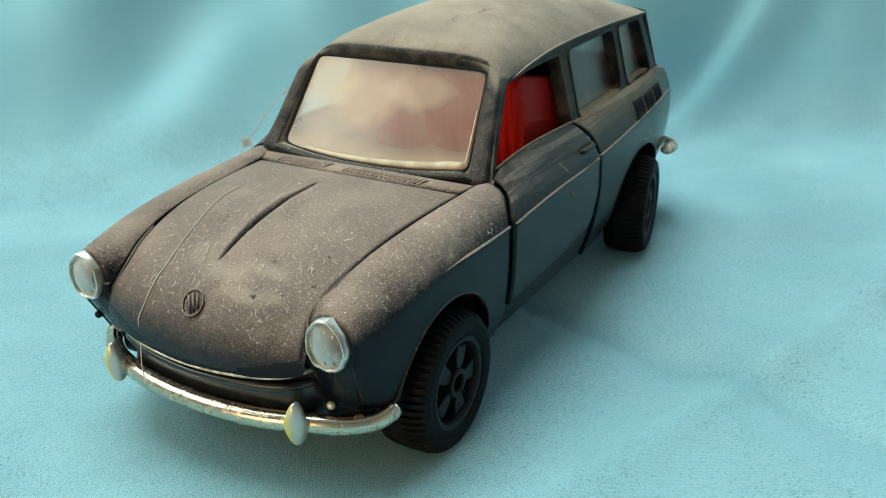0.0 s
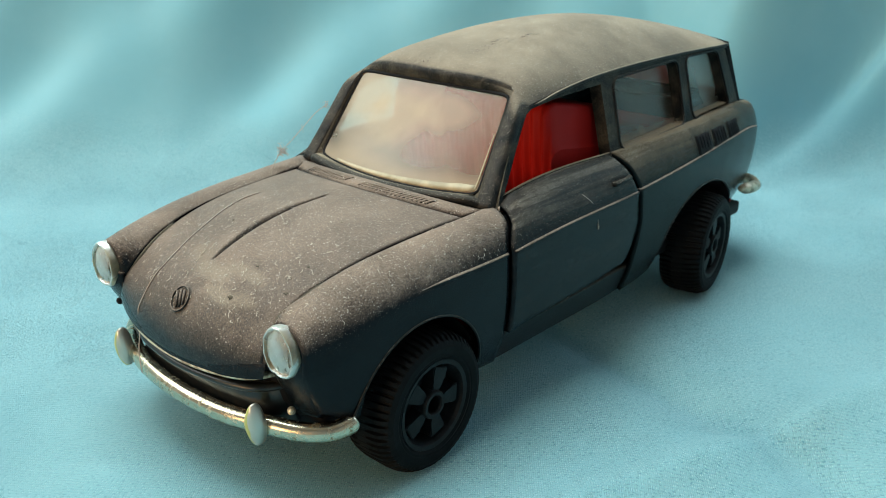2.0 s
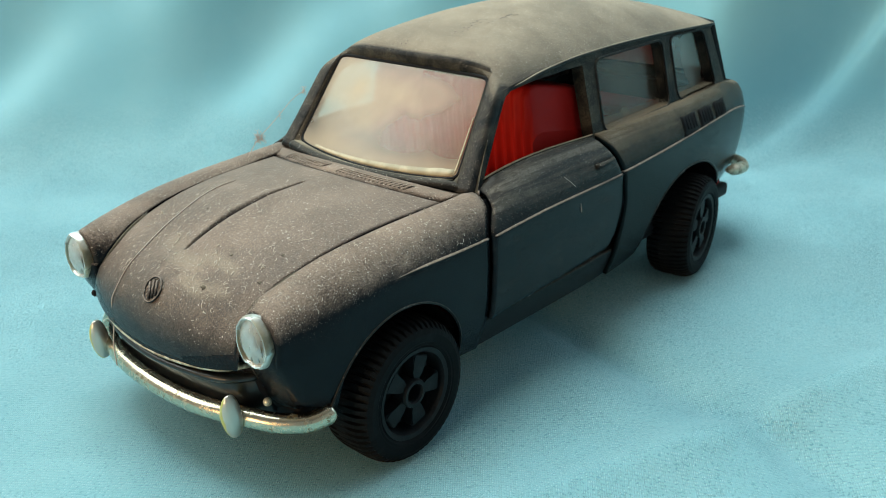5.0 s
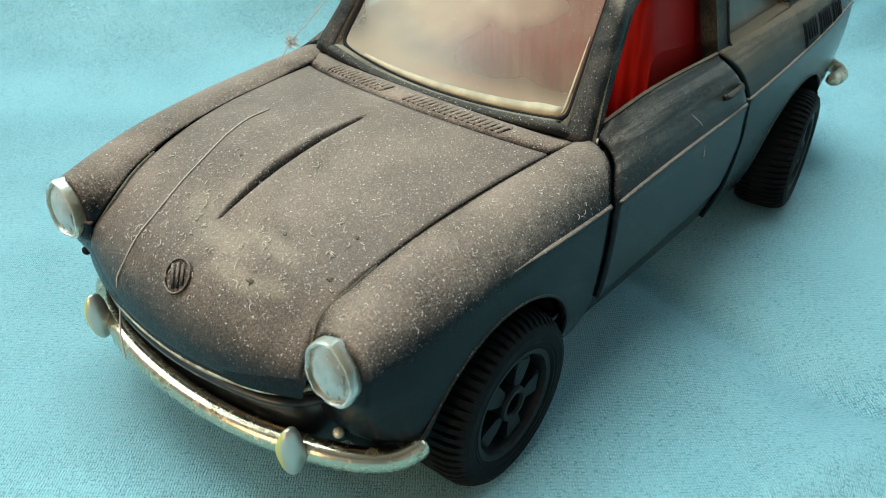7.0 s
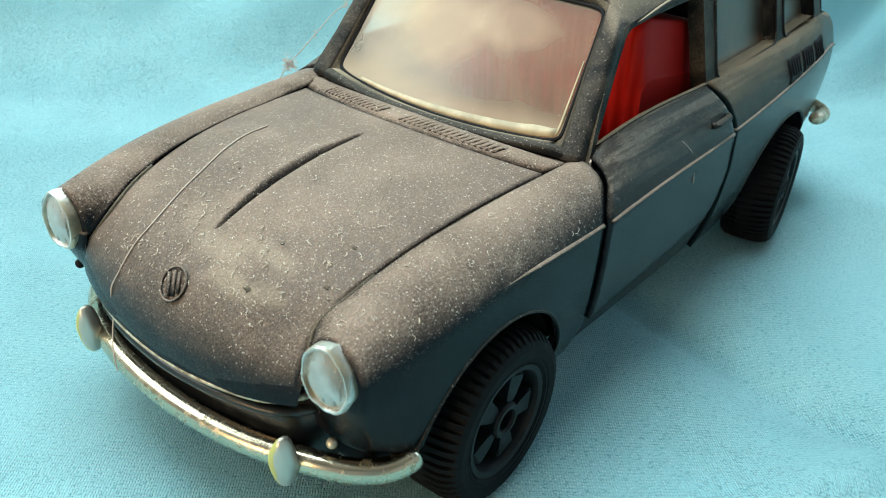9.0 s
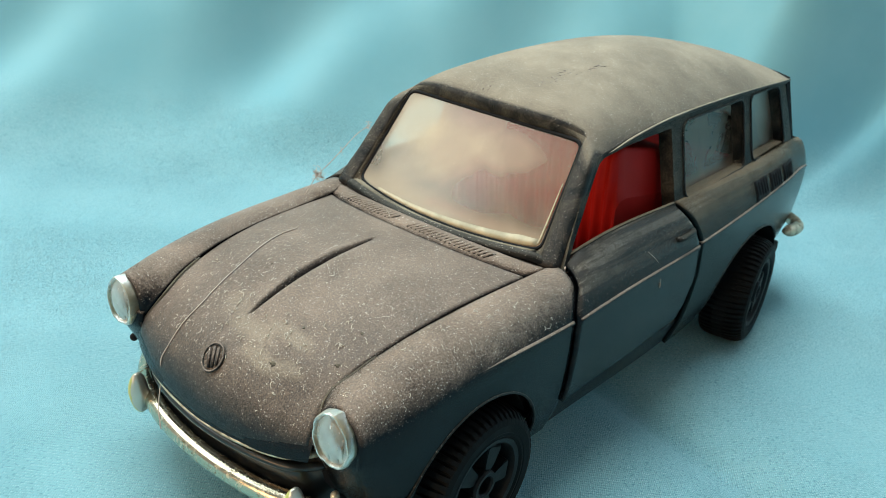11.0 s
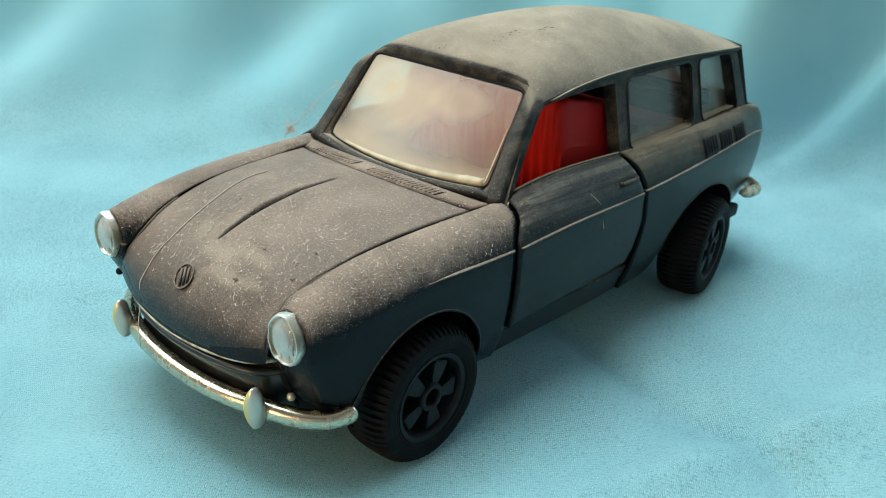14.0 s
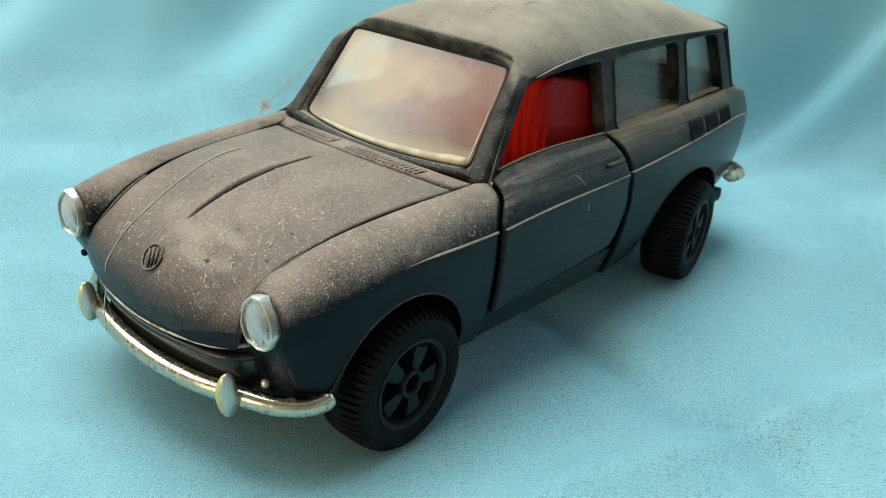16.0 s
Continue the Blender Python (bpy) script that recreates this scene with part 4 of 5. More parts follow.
rows = [[(16.35 + 2.05 * (1 - t * t), 12.1 * t, 21.2 + 0.85 * (1 - t * t)), tuple(np.array(screen_place(t, -0.03, -0.3))), tuple(np.array(screen_place(t, -0.02, 0.3))), screen_place(t, -0.12, 2.0)] for t in np.linspace(-0.97, 0.97, 41)]
thicken(part("windscreen_base", grid(rows), pillar_mat, car), 0.3)
sill = [screen_place(t, -0.055 - 0.015 * t * t, -0.35) for t in np.linspace(-0.97, 0.97, 33)]
ends = [(16.35, 12.2, 21.75), (15.9, 12.9, 21.45), (15.1, 13.7, 21.1)]
sill = [(x, -y, z) for x, y, z in ends[::-1]] + sill + ends
part("windscreen_sill", tube(spline(sill, 90), 0.5, sides=14), trim_mat, car)


# tailgate with its window, and the tail


def tail_place(u, v):
    half = 13.2 - 1.5 * v
    return (-41.4 + 3.2 * v - 1.2 * (1 - u * u), half * u, 23.4 + 8.9 * v + 0.9 * v * (1 - u * u))


outer = [(-1 + 2 * k / 16, 0) for k in range(16)] + [(1, k / 6) for k in range(6)] + [(1 - 2 * k / 16, 1) for k in range(16)] + [(-1, 1 - k / 6) for k in range(6)]
hole = rounded([(-0.82, 0.2), (0.82, 0.2), (0.78, 0.88), (-0.78, 0.88)], 0.1)
ob = part("tailgate", pierced(outer, (hole,), tail_place), inner_mat, car, smooth=False)
thicken(ob, 0.7)
ob = part("rear_window", pierced(hole, (), lambda u, v: (tail_place(u * 1.05, v)[0] + 0.85, *tail_place(u * 1.05, v * 1.1 - 0.05)[1:])), rear_pane_mat, car, smooth=False)
outward(ob)
ob.visible_shadow = False
left = side_row(-49.0, 20)
rows = [[(p[0] - 1.2 * (1 - t * t) * math.sin(math.pi * k / 19), p[1] * t, p[2]) for t in np.linspace(1, -1, 17)] for k, p in enumerate(left)]
thicken(part("tail_panel", grid(rows), inner_mat, car), 0.5)
rows = [[(x, p[1] * t, p[2] + 0.5 * (1 - t * t)) for t in np.linspace(1, -1, 17)] for x, p in ((x, side_row(x, 4)[0]) for x in (-41.0, -43.5, -46.0, -48.0, -49.0))]
thicken(part("rear_deck", grid(rows, flip=True), inner_mat, car), 0.5)

# air slots in the rear flanks
for s in (1, -1):
    for k in range(3):
        x0 = -22.0 - 4.9 * k
        rows = []
        for x in np.linspace(x0, x0 - 4.1, 6):
            line = side_row(x, 60)
            zs = line[:, 2]
            top, low = 22.5 + 0.08 * k, 20.1 + 0.15 * k
            sel = [line[np.argmin(np.abs(zs[:40] - z))] for z in np.linspace(top, low, 6)]
            rows.append([(p[0], s * (p[1] + 0.05), p[2]) for p in sel])
        thicken(part("air_slot", grid(rows, flip=s < 0), inner_mat, car), 0.06)
        for j in range(5):
            x = x0 - 0.4 - 0.8 * j
            line = side_row(x, 60)
            p = line[np.argmin(np.abs(line[:40, 2] - 22.4))]
            q = line[np.argmin(np.abs(line[:40, 2] - 20.85))]
            part("slat", tube([(p[0], s * (p[1] + 0.1), p[2]), (q[0], s * (q[1] + 0.1), q[2])], 0.07, sides=5), inner_mat, car)

# front below the hood: dark nose, apron and its rolled lip
part("nose_core", grid([[(x + 2.2 * (1 - abs(t) ** 2.2), 12.4 * t, z) for x, z in ((38.6, 16.5), (39.6, 14.5), (39.9, 12.0), (39.6, 9.5), (38.5, 7.5), (36.0, 7.4))] for t in np.linspace(-1, 1, 41)]), inner_mat, car)
rows = []
for t in np.linspace(-1, 1, 49):
    a = 1 - abs(t) ** 2.2
    y = 11.3 * t
    front = 43.5 - 0.0131 * y * y
    a -= 1.1 * abs(t) ** 12
    front -= 2.2 * abs(t) ** 12
    rows.append([(40.9 + 2.0 * a, y, 11.3), (41.0 + 2.1 * a, y, 10.4), (41.1 + 2.0 * a, y, 9.6), (front - 0.9, y, 8.7), (front - 0.6, y, 7.7), (front - 0.9, y, 6.7), (front - 3.0, y, 6.4)])
thicken(part("front_apron", grid(rows), gloss_mat, car, "glossy black front apron under the hood"), 0.4)
lip = [(41.6 + 1.9 * (1 - abs(t) ** 2.2) - 2.0 * abs(t) ** 14, 10.6 * t, 10.55 + 0.35 * abs(t)) for t in np.linspace(-1, 1, 50)]
part("apron_lip", tube(lip, 0.5, sides=12, squash=0.8), gloss_mat, car)
strip = [(42.05 + 1.95 * (1 - abs(t) ** 2.2) - 2.4 * abs(t) ** 14, 10.6 * t, 11.42 + 0.75 * abs(t) ** 1.5) for t in np.linspace(-1, 1, 50)]
part("bare_metal_edge", tube(strip, 0.27, sides=10, squash=0.8, taper=lambda f: 0.7 + 0.7 * abs(2 * f - 1)), bare_mat, car, "bare worn metal edge under the hood")
for s in (1, -1):
    ring = side_row(42.0, 60)
    ring = ring[20:]
    rows = []
    for z in np.linspace(15.6, 8.9, 24):
        p = ring[np.argmin(np.abs(ring[:, 2] - z))]
        x = 42.0 - 0.48 * min(max(14.2 - z, 0), 7)
        inner = 11.0 - 0.22 * max(0.0, 12 - z)
        rows.append([(x + 0.45 * math.sin(math.pi * t) - 0.5 * t**3 * 0.4, inner + (p[1] - inner) * t, z) for t in np.linspace(0, 1, 10)])
    if s < 0:
        rows = mirrored(rows)
    thicken(part("fender_front", grid(rows), paint_mat, car), 0.3)
    rows = []
    for x in np.linspace(36.0, 42.0, 14):
        y, z = section(x)[0]
        rows.append([(x - 0.48 * min(max(14.2 - h, 0), 7) * min(1, max(0, (x - 35.5) / 6.5)), s * (y + 0.03), h) for h in np.linspace(z, 8.9, 12)])
    thicken(part("fender_inner_wall", grid(rows), reveal_mat, car), 0.2)

# underside
bm = box(bmesh.new(), (-44, -14.2, 6.6), (39, 14.2, 8.6), 0.6)
part("chassis", bm, inner_mat, car)

# headlamps: clear plastic cups with a chipped, many-sided rim
def lamp_reach(turn, side):
    """How far the rim stands out at a turn about the lamp: cut flat below, drawn to a blunt point above."""
    y, z = math.cos(turn) * side, math.sin(turn)
    r = 1.0 + 0.05 * max(0.0, math.sin(turn - 0.25 * side)) ** 6 + 0.018 * math.cos(9 * turn + 1.0) + 0.012 * math.cos(5 * turn)
    if z < -0.86:
        r *= 0.9 / -z if z < -0.9 else 1.0
    return r * (0.9 if abs(y) > 0.2 else 0.93)


for s in (1, -1):
    lamp = lathe([(1.82, 0.05), (1.88, 0.36), (1.95, 0.47), (2.06, 0.48), (2.15, 0.36), (2.2, 0.0), (2.12, -0.7), (1.7, -1.1)], 40, axis="x")
    for v in lamp.verts:
        y, z = v.co.y / MM, v.co.z / MM
        reach = lamp_reach(math.atan2(z, y * s), s)
        v.co.y *= reach * 0.98
        v.co.z *= reach * 1.13
    ob = part("headlamp", lamp, lamp_rim_mat, car, "clear yellowed plastic headlamp with a chipped rim and fluted lens")
    crisp(ob, 28)
    lens = lathe([(0.0, 0.62), (0.7, 0.58), (1.2, 0.47), (1.6, 0.3), (1.95, 0.08)], 40, axis="x")
    for v in lens.verts:
        v.co.y *= 0.92
        v.co.z *= 1.05
    part("lens", lens, lens_mat, ob, "cloudy grey scratched lens")
    ob.location = Vector((42.25, 13.5 * s, 15.85)) * MM
    for j in range(7):
        y = -1.2 + 0.4 * j
        h = math.sqrt(max(0.1, 1.6**2 - y * y)) * (0.8 + 0.15 * math.sin(3.0 * j))
        part("lens_flute", tube([(0.4 - 0.1 * abs(y), y, -h), (0.54 - 0.1 * abs(y), y + 0.03, 0), (0.4 - 0.1 * abs(y), y, h)], 0.11, sides=6), lens_mat, ob)
    part("reflector", lathe([(0.0, -0.75), (1.3, -0.6), (2.0, -0.4)], 32, axis="x"), bare_mat, ob)

# bumper with its two guards
BUMPER = [(37.0, 16.4, 8.45), (38.7, 15.5, 7.85), (40.3, 13.6, 7.6), (41.7, 10.9, 7.75), (42.95, 6.5, 7.6), (43.5, 0.0, 7.55), (42.95, -6.5, 7.6), (41.7, -10.9, 7.75), (40.3, -13.6, 7.6), (38.7, -15.5, 7.85), (37.0, -16.4, 8.45)]
part("front_bumper", tube(spline(BUMPER, 90), 0.82, sides=14, squash=1.1, taper=lambda f: min(1.0, 0.74 + 22 * min(f, 1 - f))), chrome_mat, car, "bowed chrome bumper with worn plating")
for s in (1, -1):
    bm = bmesh.new()
    bmesh.ops.create_uvsphere(bm, u_segments=20, v_segments=14, radius=1.0)
    for v in bm.verts:
        z = v.co.z
        wide = 0.98 - 0.42 * z if z > 0 else 0.98 - 0.1 * z * z
        v.co = Vector((43.05 + math.copysign(abs(v.co.x) ** 0.8, v.co.x) * 0.85 + 0.25 * z, 10.4 * s + v.co.y * wide + 0.25 * max(z, 0.0), 8.35 + z * 2.15)) * MM
    part("bumper_guard", bm, worn_mat, car, "pale greenish plastic bumper guard with worn plating")
    x, y, z = (40.7, 12.3, 9.35) if s > 0 else (40.6, -14.9, 11.0)
    bm = bmesh.new()
    bmesh.ops.create_uvsphere(bm, u_segments=14, v_segments=9, radius=0.38 * MM)
    for v in bm.verts:
        v.co += Vector((x, y, z)) * MM
    part("turn_signal", bm, bare_mat if s > 0 else inner_mat, car)

# rear bumper
REAR_BUMPER = [(-38.5, 16.0, 12.0), (-41.5, 16.3, 11.6), (-44.2, 15.9, 11.3), (-47.6, 13.4, 11.0), (-49.8, 8.0, 10.6), (-50.4, 0.0, 10.6), (-49.8, -8.0, 10.6), (-47.6, -13.4, 11.0), (-44.2, -15.9, 11.3), (-41.5, -16.3, 11.6), (-38.5, -16.0, 12.0)]
part("rear_bumper", tube(spline(REAR_BUMPER, 60), 0.85, sides=12, taper=lambda f: min(1.0, 0.4 + 9 * min(f, 1 - f) ** 0.8)), bare_mat, car)

# door handles, badge
for s in (1, -1):
    bm = bmesh.new()
    p = side_row(-2.0, 60)
    q = p[np.argmin(np.abs(p[:40, 2] - 21.2))]
    tube([(-4.2, s * (q[1] + 0.35), 21.25), (-3.8, s * (q[1] + 0.65), 21.25), (-1.2, s * (q[1] + 0.65), 21.15), (-0.8, s * (q[1] + 0.35), 21.1)], 0.3, bm, 8)
    part("door_handle", bm, trim_mat, car)


# ---- wheels ----
def tyre_mesh():
    """One moulded ring with grooves cut into both shoulders of the tread."""
    profile = [(4.2, 0.05, 0), (4.55, 0.32, 0), (4.75, 0.3, 0), (4.85, 0.36, 0), (5.5, 0.4, 0), (6.0, 0.22, 0.05), (6.35, -0.2, 0.3), (6.55, -0.75, 0.36), (6.62, -1.5, 0.3), (6.62, -2.0, 0.05), (6.62, -3.1, 0.05), (6.62, -3.6, 0.42), (6.5, -4.4, 0.5), (6.2, -4.9, 0.3), (5.4, -5.1, 0), (4.4, -5.0, 0), (3.6, -4.4, 0)]
    lugs, bm = 58, bmesh.new()
    turns = [2 * math.pi * (k + f) / lugs for k in range(lugs) for f in (0.0, 0.1, 0.6, 0.7)]
    rings = []
    for n, (r, a, deep) in enumerate(profile):
        skew = 0.012 * (a + 2.5)
        ring = []
        for k, t in enumerate(turns):
            rr = r - (deep if k % 4 in (0, 3) else 0.0)
            ring.append(bm.verts.new((rr * math.cos(t + skew) * MM, a * MM, rr * math.sin(t + skew) * MM)))
        rings.append(ring)
    for a, b in zip(rings, rings[1:]):
        for k in range(len(a)):
            j = (k + 1) % len(a)
            bm.faces.new((a[k], a[j], b[j], b[k]))
    bmesh.ops.recalc_face_normals(bm, faces=bm.faces[:])
    me = bpy.data.meshes.new("tyre")
    bm.to_mesh(me)
    bm.free()
    me.materials.append(rubber_mat)
    return me


def rim_mesh():
    bm = lathe([(0.0, -1.6), (3.5, -1.6), (3.75, -0.2), (3.85, 0.12), (4.25, 0.2), (4.35, 0.0), (4.2, -1.0)], 72)
    # hub ring
    lathe([(0.85, -1.5), (0.85, -0.05), (0.95, 0.15), (1.25, 0.15), (1.35, -0.05), (1.35, -1.5)], 36, bm)
    me = bpy.data.meshes.new("wheel")
    bm.to_mesh(me)
    bm.free()
    me.materials.append(rim_mat)
    for p in me.polygons:
        p.use_smooth = False
    return me


def spoke_mesh():
    bm = bmesh.new()
    outline = []
    for r, w in ((1.2, 0.4), (1.8, 0.5), (2.4, 0.72), (2.9, 0.9), (3.2, 0.92), (3.4, 0.8)):
        outline.append((r, w))
    pts = [(r, w) for r, w in outline] + [(r, -w) for r, w in outline[::-1]]
    top = [bm.verts.new((r * MM, (-0.12 - 0.1 * (r / 3.6)) * MM, w * MM)) for r, w in pts]
    low = [bm.verts.new((r * MM, -1.5 * MM, w * 1.06 * MM)) for r, w in pts]
    bm.faces.new(top[::-1])
    for i in range(len(pts)):
        j = (i + 1) % len(pts)
        bm.faces.new((top[i], top[j], low[j], low[i]))
    bmesh.ops.bevel(bm, geom=[e for e in bm.edges if e.verts[0] in top and e.verts[1] in top], offset=0.1 * MM, segments=2, affect="EDGES")
    bmesh.ops.recalc_face_normals(bm, faces=bm.faces[:])
    me = bpy.data.meshes.new("spoke")
    bm.to_mesh(me)
    bm.free()
    me.materials.append(rim_mat)
    return me


TYRE, RIM, SPOKE = tyre_mesh(), rim_mesh(), spoke_mesh()
for x, face, spin, toe in ((28.5, 17.45, 33, 0), (-28.3, 17.6, 50, 8)):
    size = 1.035 if x > 0 else 1.06
    for s in (1, -1):
        wheel = new("wheel", RIM)
        wheel.parent = car
        wheel.matrix_local = pose(x * MM, face * s * MM, (6.64 if x > 0 else 6.6) * MM, 0, 0, toe if s > 0 else 180 - toe) @ pose(0, 0, 0, 0, spin, 0) @ Matrix.Diagonal((size, size, size, 1))
        tagged(wheel, "black plastic wheel with five petal spokes")
        t = new("tyre", TYRE)
        t.parent = wheel
        for k in range(5):
            sp = new("spoke", SPOKE)
            sp.parent = wheel
            sp.matrix_local = pose(0, 0, 0, 0, 72 * k, 0)
for x in (28.5, -28.5):
    part("axle", tube([(x, -14, 6.6), (x, 14, 6.6)], 0.7, sides=10), inner_mat, car)
# wheel wells
for x, r in ((29.3, 8.5), (-26.5, 9.9)):
    for s in (1, -1):
        rows = [[(x + r * math.cos(t), s * y, 6.6 + r * math.sin(t)) for y in (11.0, 16.0)] for t in np.linspace(0.42, math.pi - 0.42, 25)]
        rows_in = [[(x + r * q * math.cos(t), s * 11.0, 6.6 + r * q * math.sin(t)) for q in (1.0, 0.05)] for t in np.linspace(0.15, math.pi - 0.15, 25)]
        bm = grid(rows)
        grid(rows_in, bm)
        part("wheel_well", bm, inner_mat, car)

# ---- inside ----
part("cabin_floor", box(bmesh.new(), (-42, -13.6, 8.7), (17.5, 13.6, 10.0), 0.3), red_mat, car)


def bench(x, width, depth, seat_z, back_top, lean, thick=2.2):
    bm = box(bmesh.new(), (x, -width, 10.0), (x + depth, width, seat_z), 1.0)
    seat = part("bench_seat", bm, red_mat, car, "red moulded bench seat with ribbed back")
    bm = bmesh.new()
    rows = []
    n = 121
    for k in range(n):
        y = -width + 2 * width * k / (n - 1)
        rib = 0.22 * math.cos(2 * math.pi * y / 1.35)
        edge = 1 - soft_step(abs(y) / width, 0.9, 1.0) * 0.25
        prof = [(x + 0.2, seat_z - 2), (x + 0.9 + rib, seat_z), (x - 0.6 * lean + 0.9 + rib, (seat_z + back_top) / 2), (x - lean + 0.7 + rib, back_top - 1.2), (x - lean + 0.2, back_top - 0.25), (x - lean - 0.8, back_top), (x - lean - thick + 0.5, back_top - 0.5 - 0.12 * thick), (x - lean - thick, back_top - 2), (x - thick, seat_z - 2)]
        rows.append([(px, y, 10 + (pz - 10) * edge if pz > seat_z else pz) for px, pz in prof])
    grid(rows, bm, flip=True)
    for row, rev in ((rows[0], False), (rows[-1], True)):
        vs = [bm.verts.new([c * MM for c in p]) for p in row]
        bm.faces.new(vs[::-1] if rev else vs)
    bmesh.ops.recalc_face_normals(bm, faces=bm.faces[:])
    part("backrest", bm, red_mat, seat)


bench(1.6, 12.2, 9.0, 17.5, 29.6, -1.6, 12.0)
bench(-20.0, 12.0, 8.5, 15.5, 22.5, 1.2)
rows = [[(x, y, 20.6 - 0.02 * (x + 22.0)) for y in np.linspace(-11.8, 11.8, 9)] for x in (-36.0, -30.0, -22.0)]
thicken(part("luggage_floor", grid(rows), red_mat, car, "red moulded luggage floor"), 0.5)
rows = [[(15.5, y, 21.2), (13.6, y, 21.0), (13.2, y, 19.6), (13.6, y, 16.5)] for y in np.linspace(-12.5, 12.5, 9)]
thicken(part("dashboard", grid(rows), inner_mat, car), 0.4)

# ---- badge, marks and dust on the car ----
def hood_frame(x, y):
    """A place on the hood with its outward normal."""
    rows = np.array(HOOD_GRID)
    d = (rows[:, :, 0] - x) ** 2 + (rows[:, :, 1] - y) ** 2
    i, j = np.unravel_index(np.argmin(d), d.shape)
    i, j = min(max(i, 2), rows.shape[0] - 3), min(max(j, 2), rows.shape[1] - 3)
    n = np.cross(rows[i + 2, j] - rows[i - 2, j], rows[i, j + 2] - rows[i, j - 2])
    n /= np.linalg.norm(n)
    return rows[i, j], n if n[0] + n[2] > 0 else -n


HOOD_GRID = hood_rows(0.12)


def badge():
    place, n = hood_frame(42.75, 0.15)
    across = np.array([0.0, 1.0, 0.0])
    down = np.cross(across, n)
    at = lambda u, v, lift=0.08: tuple(place + across * u + down * v + n * lift)
    ring = part("badge", tube([at(1.05 * math.cos(t), 1.15 * math.sin(t)) for t in np.linspace(0, 2 * math.pi, 33)[:-1]], 0.1, sides=8, closed=True), hood_mat, car, "small round raised badge on the nose")
    for a, b in (((-0.75, -0.55), (0.1, 0.85)), ((-0.35, -0.8), (0.45, 0.7)), ((0.1, -0.85), (0.75, 0.4))):
        part("badge_bar", tube([at(*a), at((a[0] + b[0]) / 2, (a[1] + b[1]) / 2, 0.12), at(*b)], 0.13, sides=6), hood_mat, ring)
    disc = [[at(r * math.cos(t), r * 1.1 * math.sin(t), 0.03) for t in np.linspace(0, 2 * math.pi, 25)] for r in (0.02, 0.5, 0.9)]
    part("badge_ground", grid(disc), paint_mat, ring)


badge()

for x, y, r in ((37.65, 4.9, 0.16), (35.35, 8.75, 0.16), (34.1, -3.2, 0.11), (41.1, 5.3, 0.24), (38.3, 9.5, 0.17), (29.0, 6.0, 0.12)):
    place, n = hood_frame(x, y)
    side = np.cross(n, (0, 1, 0))
    side /= np.linalg.norm(side)
    up = np.cross(n, side)
    wob = random.Random(int(x * 10))
    edge = [1 + 0.9 * (wob.random() - 0.5) for _ in range(14)]
    disc = [[tuple(place + n * h + (side * math.cos(t) + up * math.sin(t)) * r * q * edge[k % 14]) for k, t in enumerate(np.linspace(0, 2 * math.pi, 15))] for q, h in ((0.05, 0.05), (0.6, 0.06), (1.0, -0.02))]
    part("paint_chip", grid(disc), pillar_mat, car)

# a long hair stuck to the hood
hair = [(44.45, -4.9, 8.0), (44.2, -5.5, 9.6), (43.6, -5.95, 11.9)]
for x, y in ((43.5, -5.9), (43.2, -5.4), (41.9, -5.15), (40.3, -4.95), (37.7, -5.5), (35.2, -5.95), (32.8, -6.5), (30.2, -6.9), (28.5, -6.8)):
    place, n = hood_frame(x, y)
    hair.append(tuple(place + n * 0.06))
tagged(mesh_object("hair", tube(spline(hair, 60), 0.055, sides=5), fluff_mat), "fine pale hair lying along the dusty hood", "hair")

# a thread of dust fluff between the pillar and the far fender
strand = [(14.3, -12.3, 27.6), (15.4, -12.4, 27.2), (17.4, -12.7, 25.6), (19.0, -12.9, 24.3), (20.4, -13.1, 23.2), (21.6, -13.2, 21.8), (22.0, -13.2, 21.3)]
fluff = new("dust_fluff")
tagged(fluff, "wispy strand of grey dust fluff hanging on the car", "dust")
part("strand", tube(spline(strand, 30), 0.04, sides=5), fluff_mat, fluff)
wisp = random.Random(4)
for cx, cy, cz, count, size in ((20.2, -13.1, 23.3, 44, 0.55), (14.4, -12.3, 27.6, 14, 0.4), (17.6, -12.7, 25.4, 5, 0.3)):
    for _ in range(count):
        a = np.array([cx, cy, cz]) + np.array([wisp.uniform(-1, 1) for _ in range(3)]) * size * 0.5
        b = a + np.array([wisp.uniform(-1, 1) for _ in range(3)]) * size
        c = b + np.array([wisp.uniform(-1, 1) for _ in range(3)]) * size * 0.6
        part("wisp", tube(spline([a, b, c], 7), 0.02, sides=4), fluff_mat, fluff)

# lint on the paint
lint = random.Random(9)
for k in range(34):
    x, y = lint.triangular(24, 43.5, 42), lint.triangular(-9, 10.3, 8)
    place, n = hood_frame(x, y)
    side = np.cross(n, (lint.uniform(-1, 1), lint.uniform(-1, 1), 0.2))
    side /= np.linalg.norm(side)
    size = lint.uniform(0.1, 0.38)
    a, c = place - side * size + n * 0.05, place + side * size + n * 0.05
    b = place + np.cross(n, side) * lint.uniform(-0.3, 0.3) + n * 0.1
    tagged(mesh_object("lint", tube(spline([a, b, c], 6), 0.024, sides=4), lint_mat), "tiny pale lint fibre on the dusty hood", "lint", "lint on the hood")

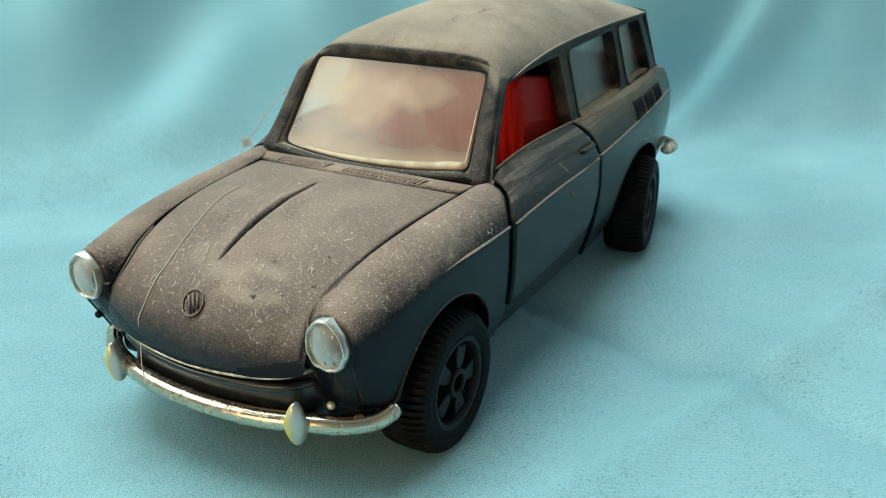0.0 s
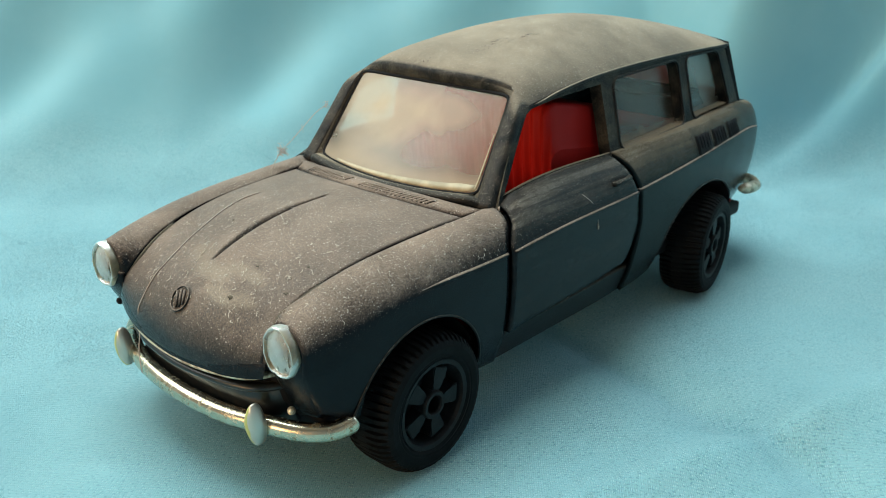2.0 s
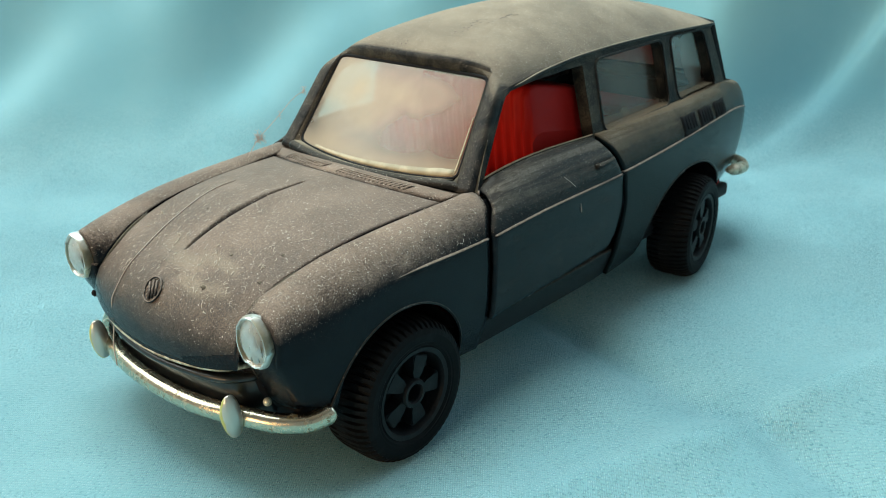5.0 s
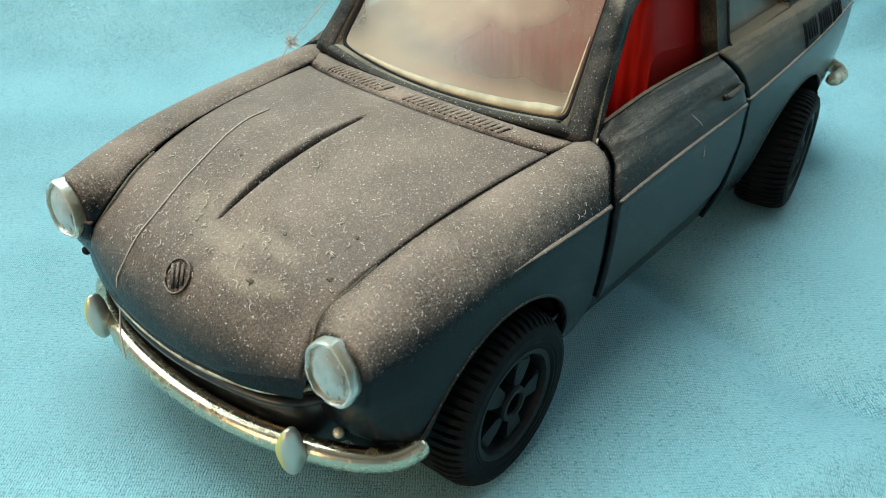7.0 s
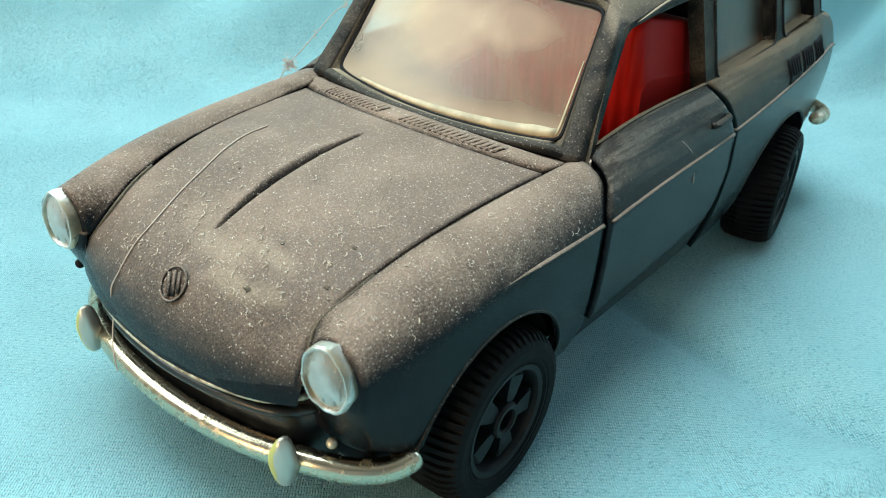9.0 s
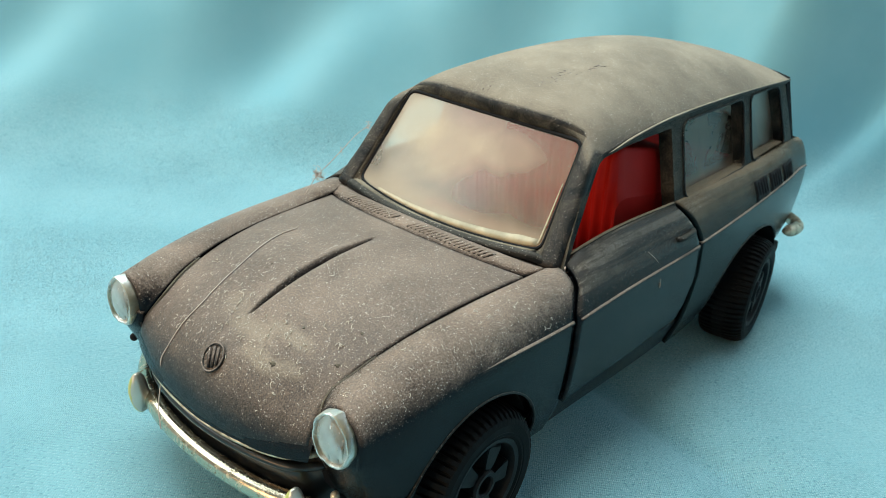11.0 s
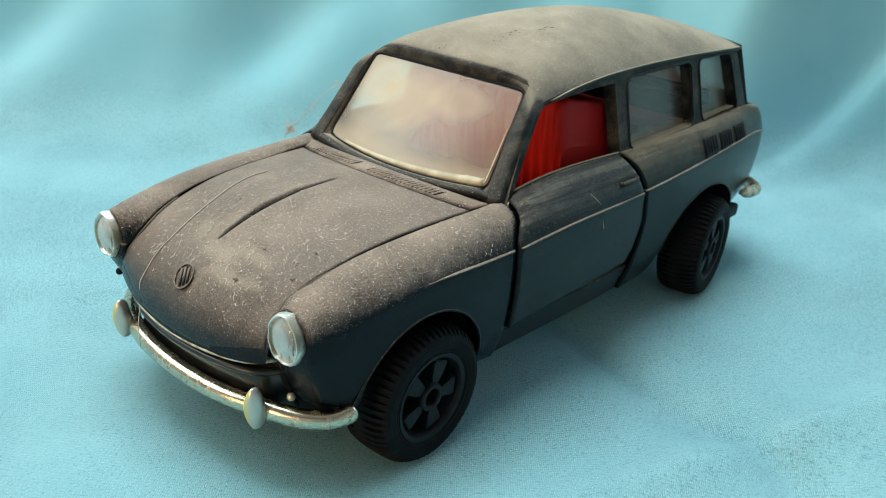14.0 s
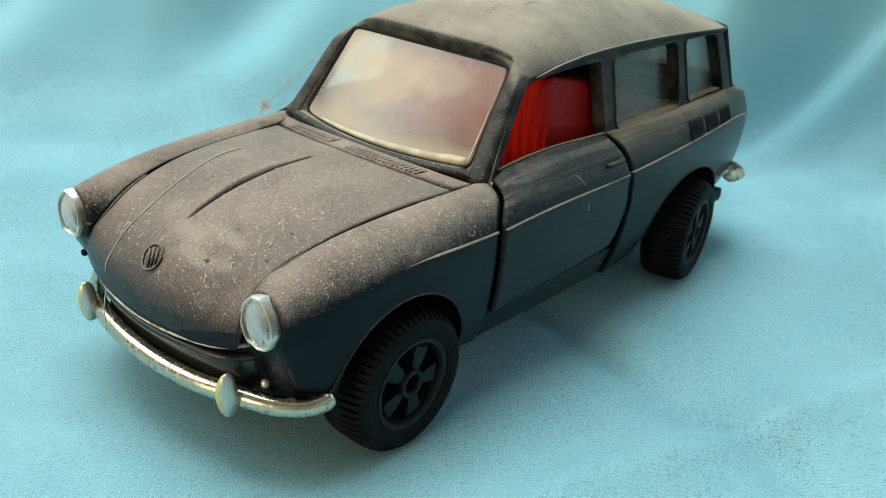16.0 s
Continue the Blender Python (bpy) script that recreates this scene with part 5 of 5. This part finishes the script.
# finer fibres and crumbs of dust past counting, on the hood's front and the near fender
crumbs, bits = random.Random(21), bmesh.new()
for k in range(260):
    if k < 170:
        place, n = hood_frame(crumbs.triangular(30, 43.6, 42), crumbs.uniform(-9.5, 10.4))
    else:
        x = crumbs.uniform(20, 41)
        line = side_row(x, 60)
        j = crumbs.randrange(4, 26)
        place = line[j]
        n = np.cross(line[j + 2] - line[j - 2], (1.0, 0.0, 0.0))
        n /= np.linalg.norm(n)
        n = n if n[2] > 0 else -n
    side = np.cross(n, (crumbs.uniform(-1, 1), crumbs.uniform(-1, 1), 0.2))
    side /= np.linalg.norm(side)
    size = crumbs.uniform(0.05, 0.2)
    b = place + np.cross(n, side) * crumbs.uniform(-0.15, 0.15) + n * crumbs.uniform(0.05, 0.12)
    tube(spline([place - side * size + n * 0.03, b, place + side * size + n * 0.03], 5), crumbs.uniform(0.016, 0.034), bits, sides=4)
tagged(mesh_object("dust_fibres", bits, lint_mat), "tiny pale dust fibres scattered over the black hood and fender", "dust", "", "stuff")

# flake of bare metal at the door's upper corner, scratch on the door
bm = bmesh.new()
bmesh.ops.create_icosphere(bm, subdivisions=2, radius=1.0)
for v in bm.verts:
    v.co = Vector((15.95 + v.co.x * 0.17 - 0.1 * v.co.z, 14.35 + v.co.y * 0.18 + 0.2 * v.co.x * v.co.z, 21.65 + v.co.z * 0.3 + 0.15 * abs(v.co.y))) * MM
part("chipped_corner", bm, fluff_mat, car)
part("scratch", tube(spline([(5.1, 16.95, 21.3), (3.6, 17.45, 20.0), (2.9, 17.72, 18.4), (2.6, 17.74, 17.3)], 16), 0.018, sides=4), fluff_mat, car)
part("scratch", tube([(2.75, 17.73, 17.6), (2.62, 17.75, 17.3), (2.6, 17.73, 17.0)], 0.055, sides=5), fluff_mat, car)

# scuffs on the roof
roof_grid = np.array(roof)


def roof_place(x, y, lift=0.1):
    d = (roof_grid[:, :, 0] - x) ** 2 + (roof_grid[:, :, 1] - y) ** 2
    near = np.argsort(d.ravel())[:4]
    w = 1 / (d.ravel()[near] + 1e-3)
    return (x, y, float((roof_grid[:, :, 2].ravel()[near] * w).sum() / w.sum()) + lift)


scuffs = random.Random(12)
for cx, cy, count, size in ((5.2, 2.6, 7, 0.13), (2.4, 2.9, 9, 0.16), (0.4, 4.0, 5, 0.12), (-1.4, 4.2, 7, 0.17), (8.0, -2.0, 5, 0.1)):
    for _ in range(count):
        x, y, a = cx + scuffs.gauss(0, 0.8), cy + scuffs.gauss(0, 0.35), scuffs.uniform(-0.5, 0.5)
        dx, dy = size * 2.2 * math.cos(a), size * 2.2 * math.sin(a)
        part("scuff", tube([roof_place(x - dx, y - dy, -0.03), roof_place(x, y, -0.01), roof_place(x + dx, y + dy, -0.03)], size * 0.45, sides=6, squash=0.5), paint_mat, car)
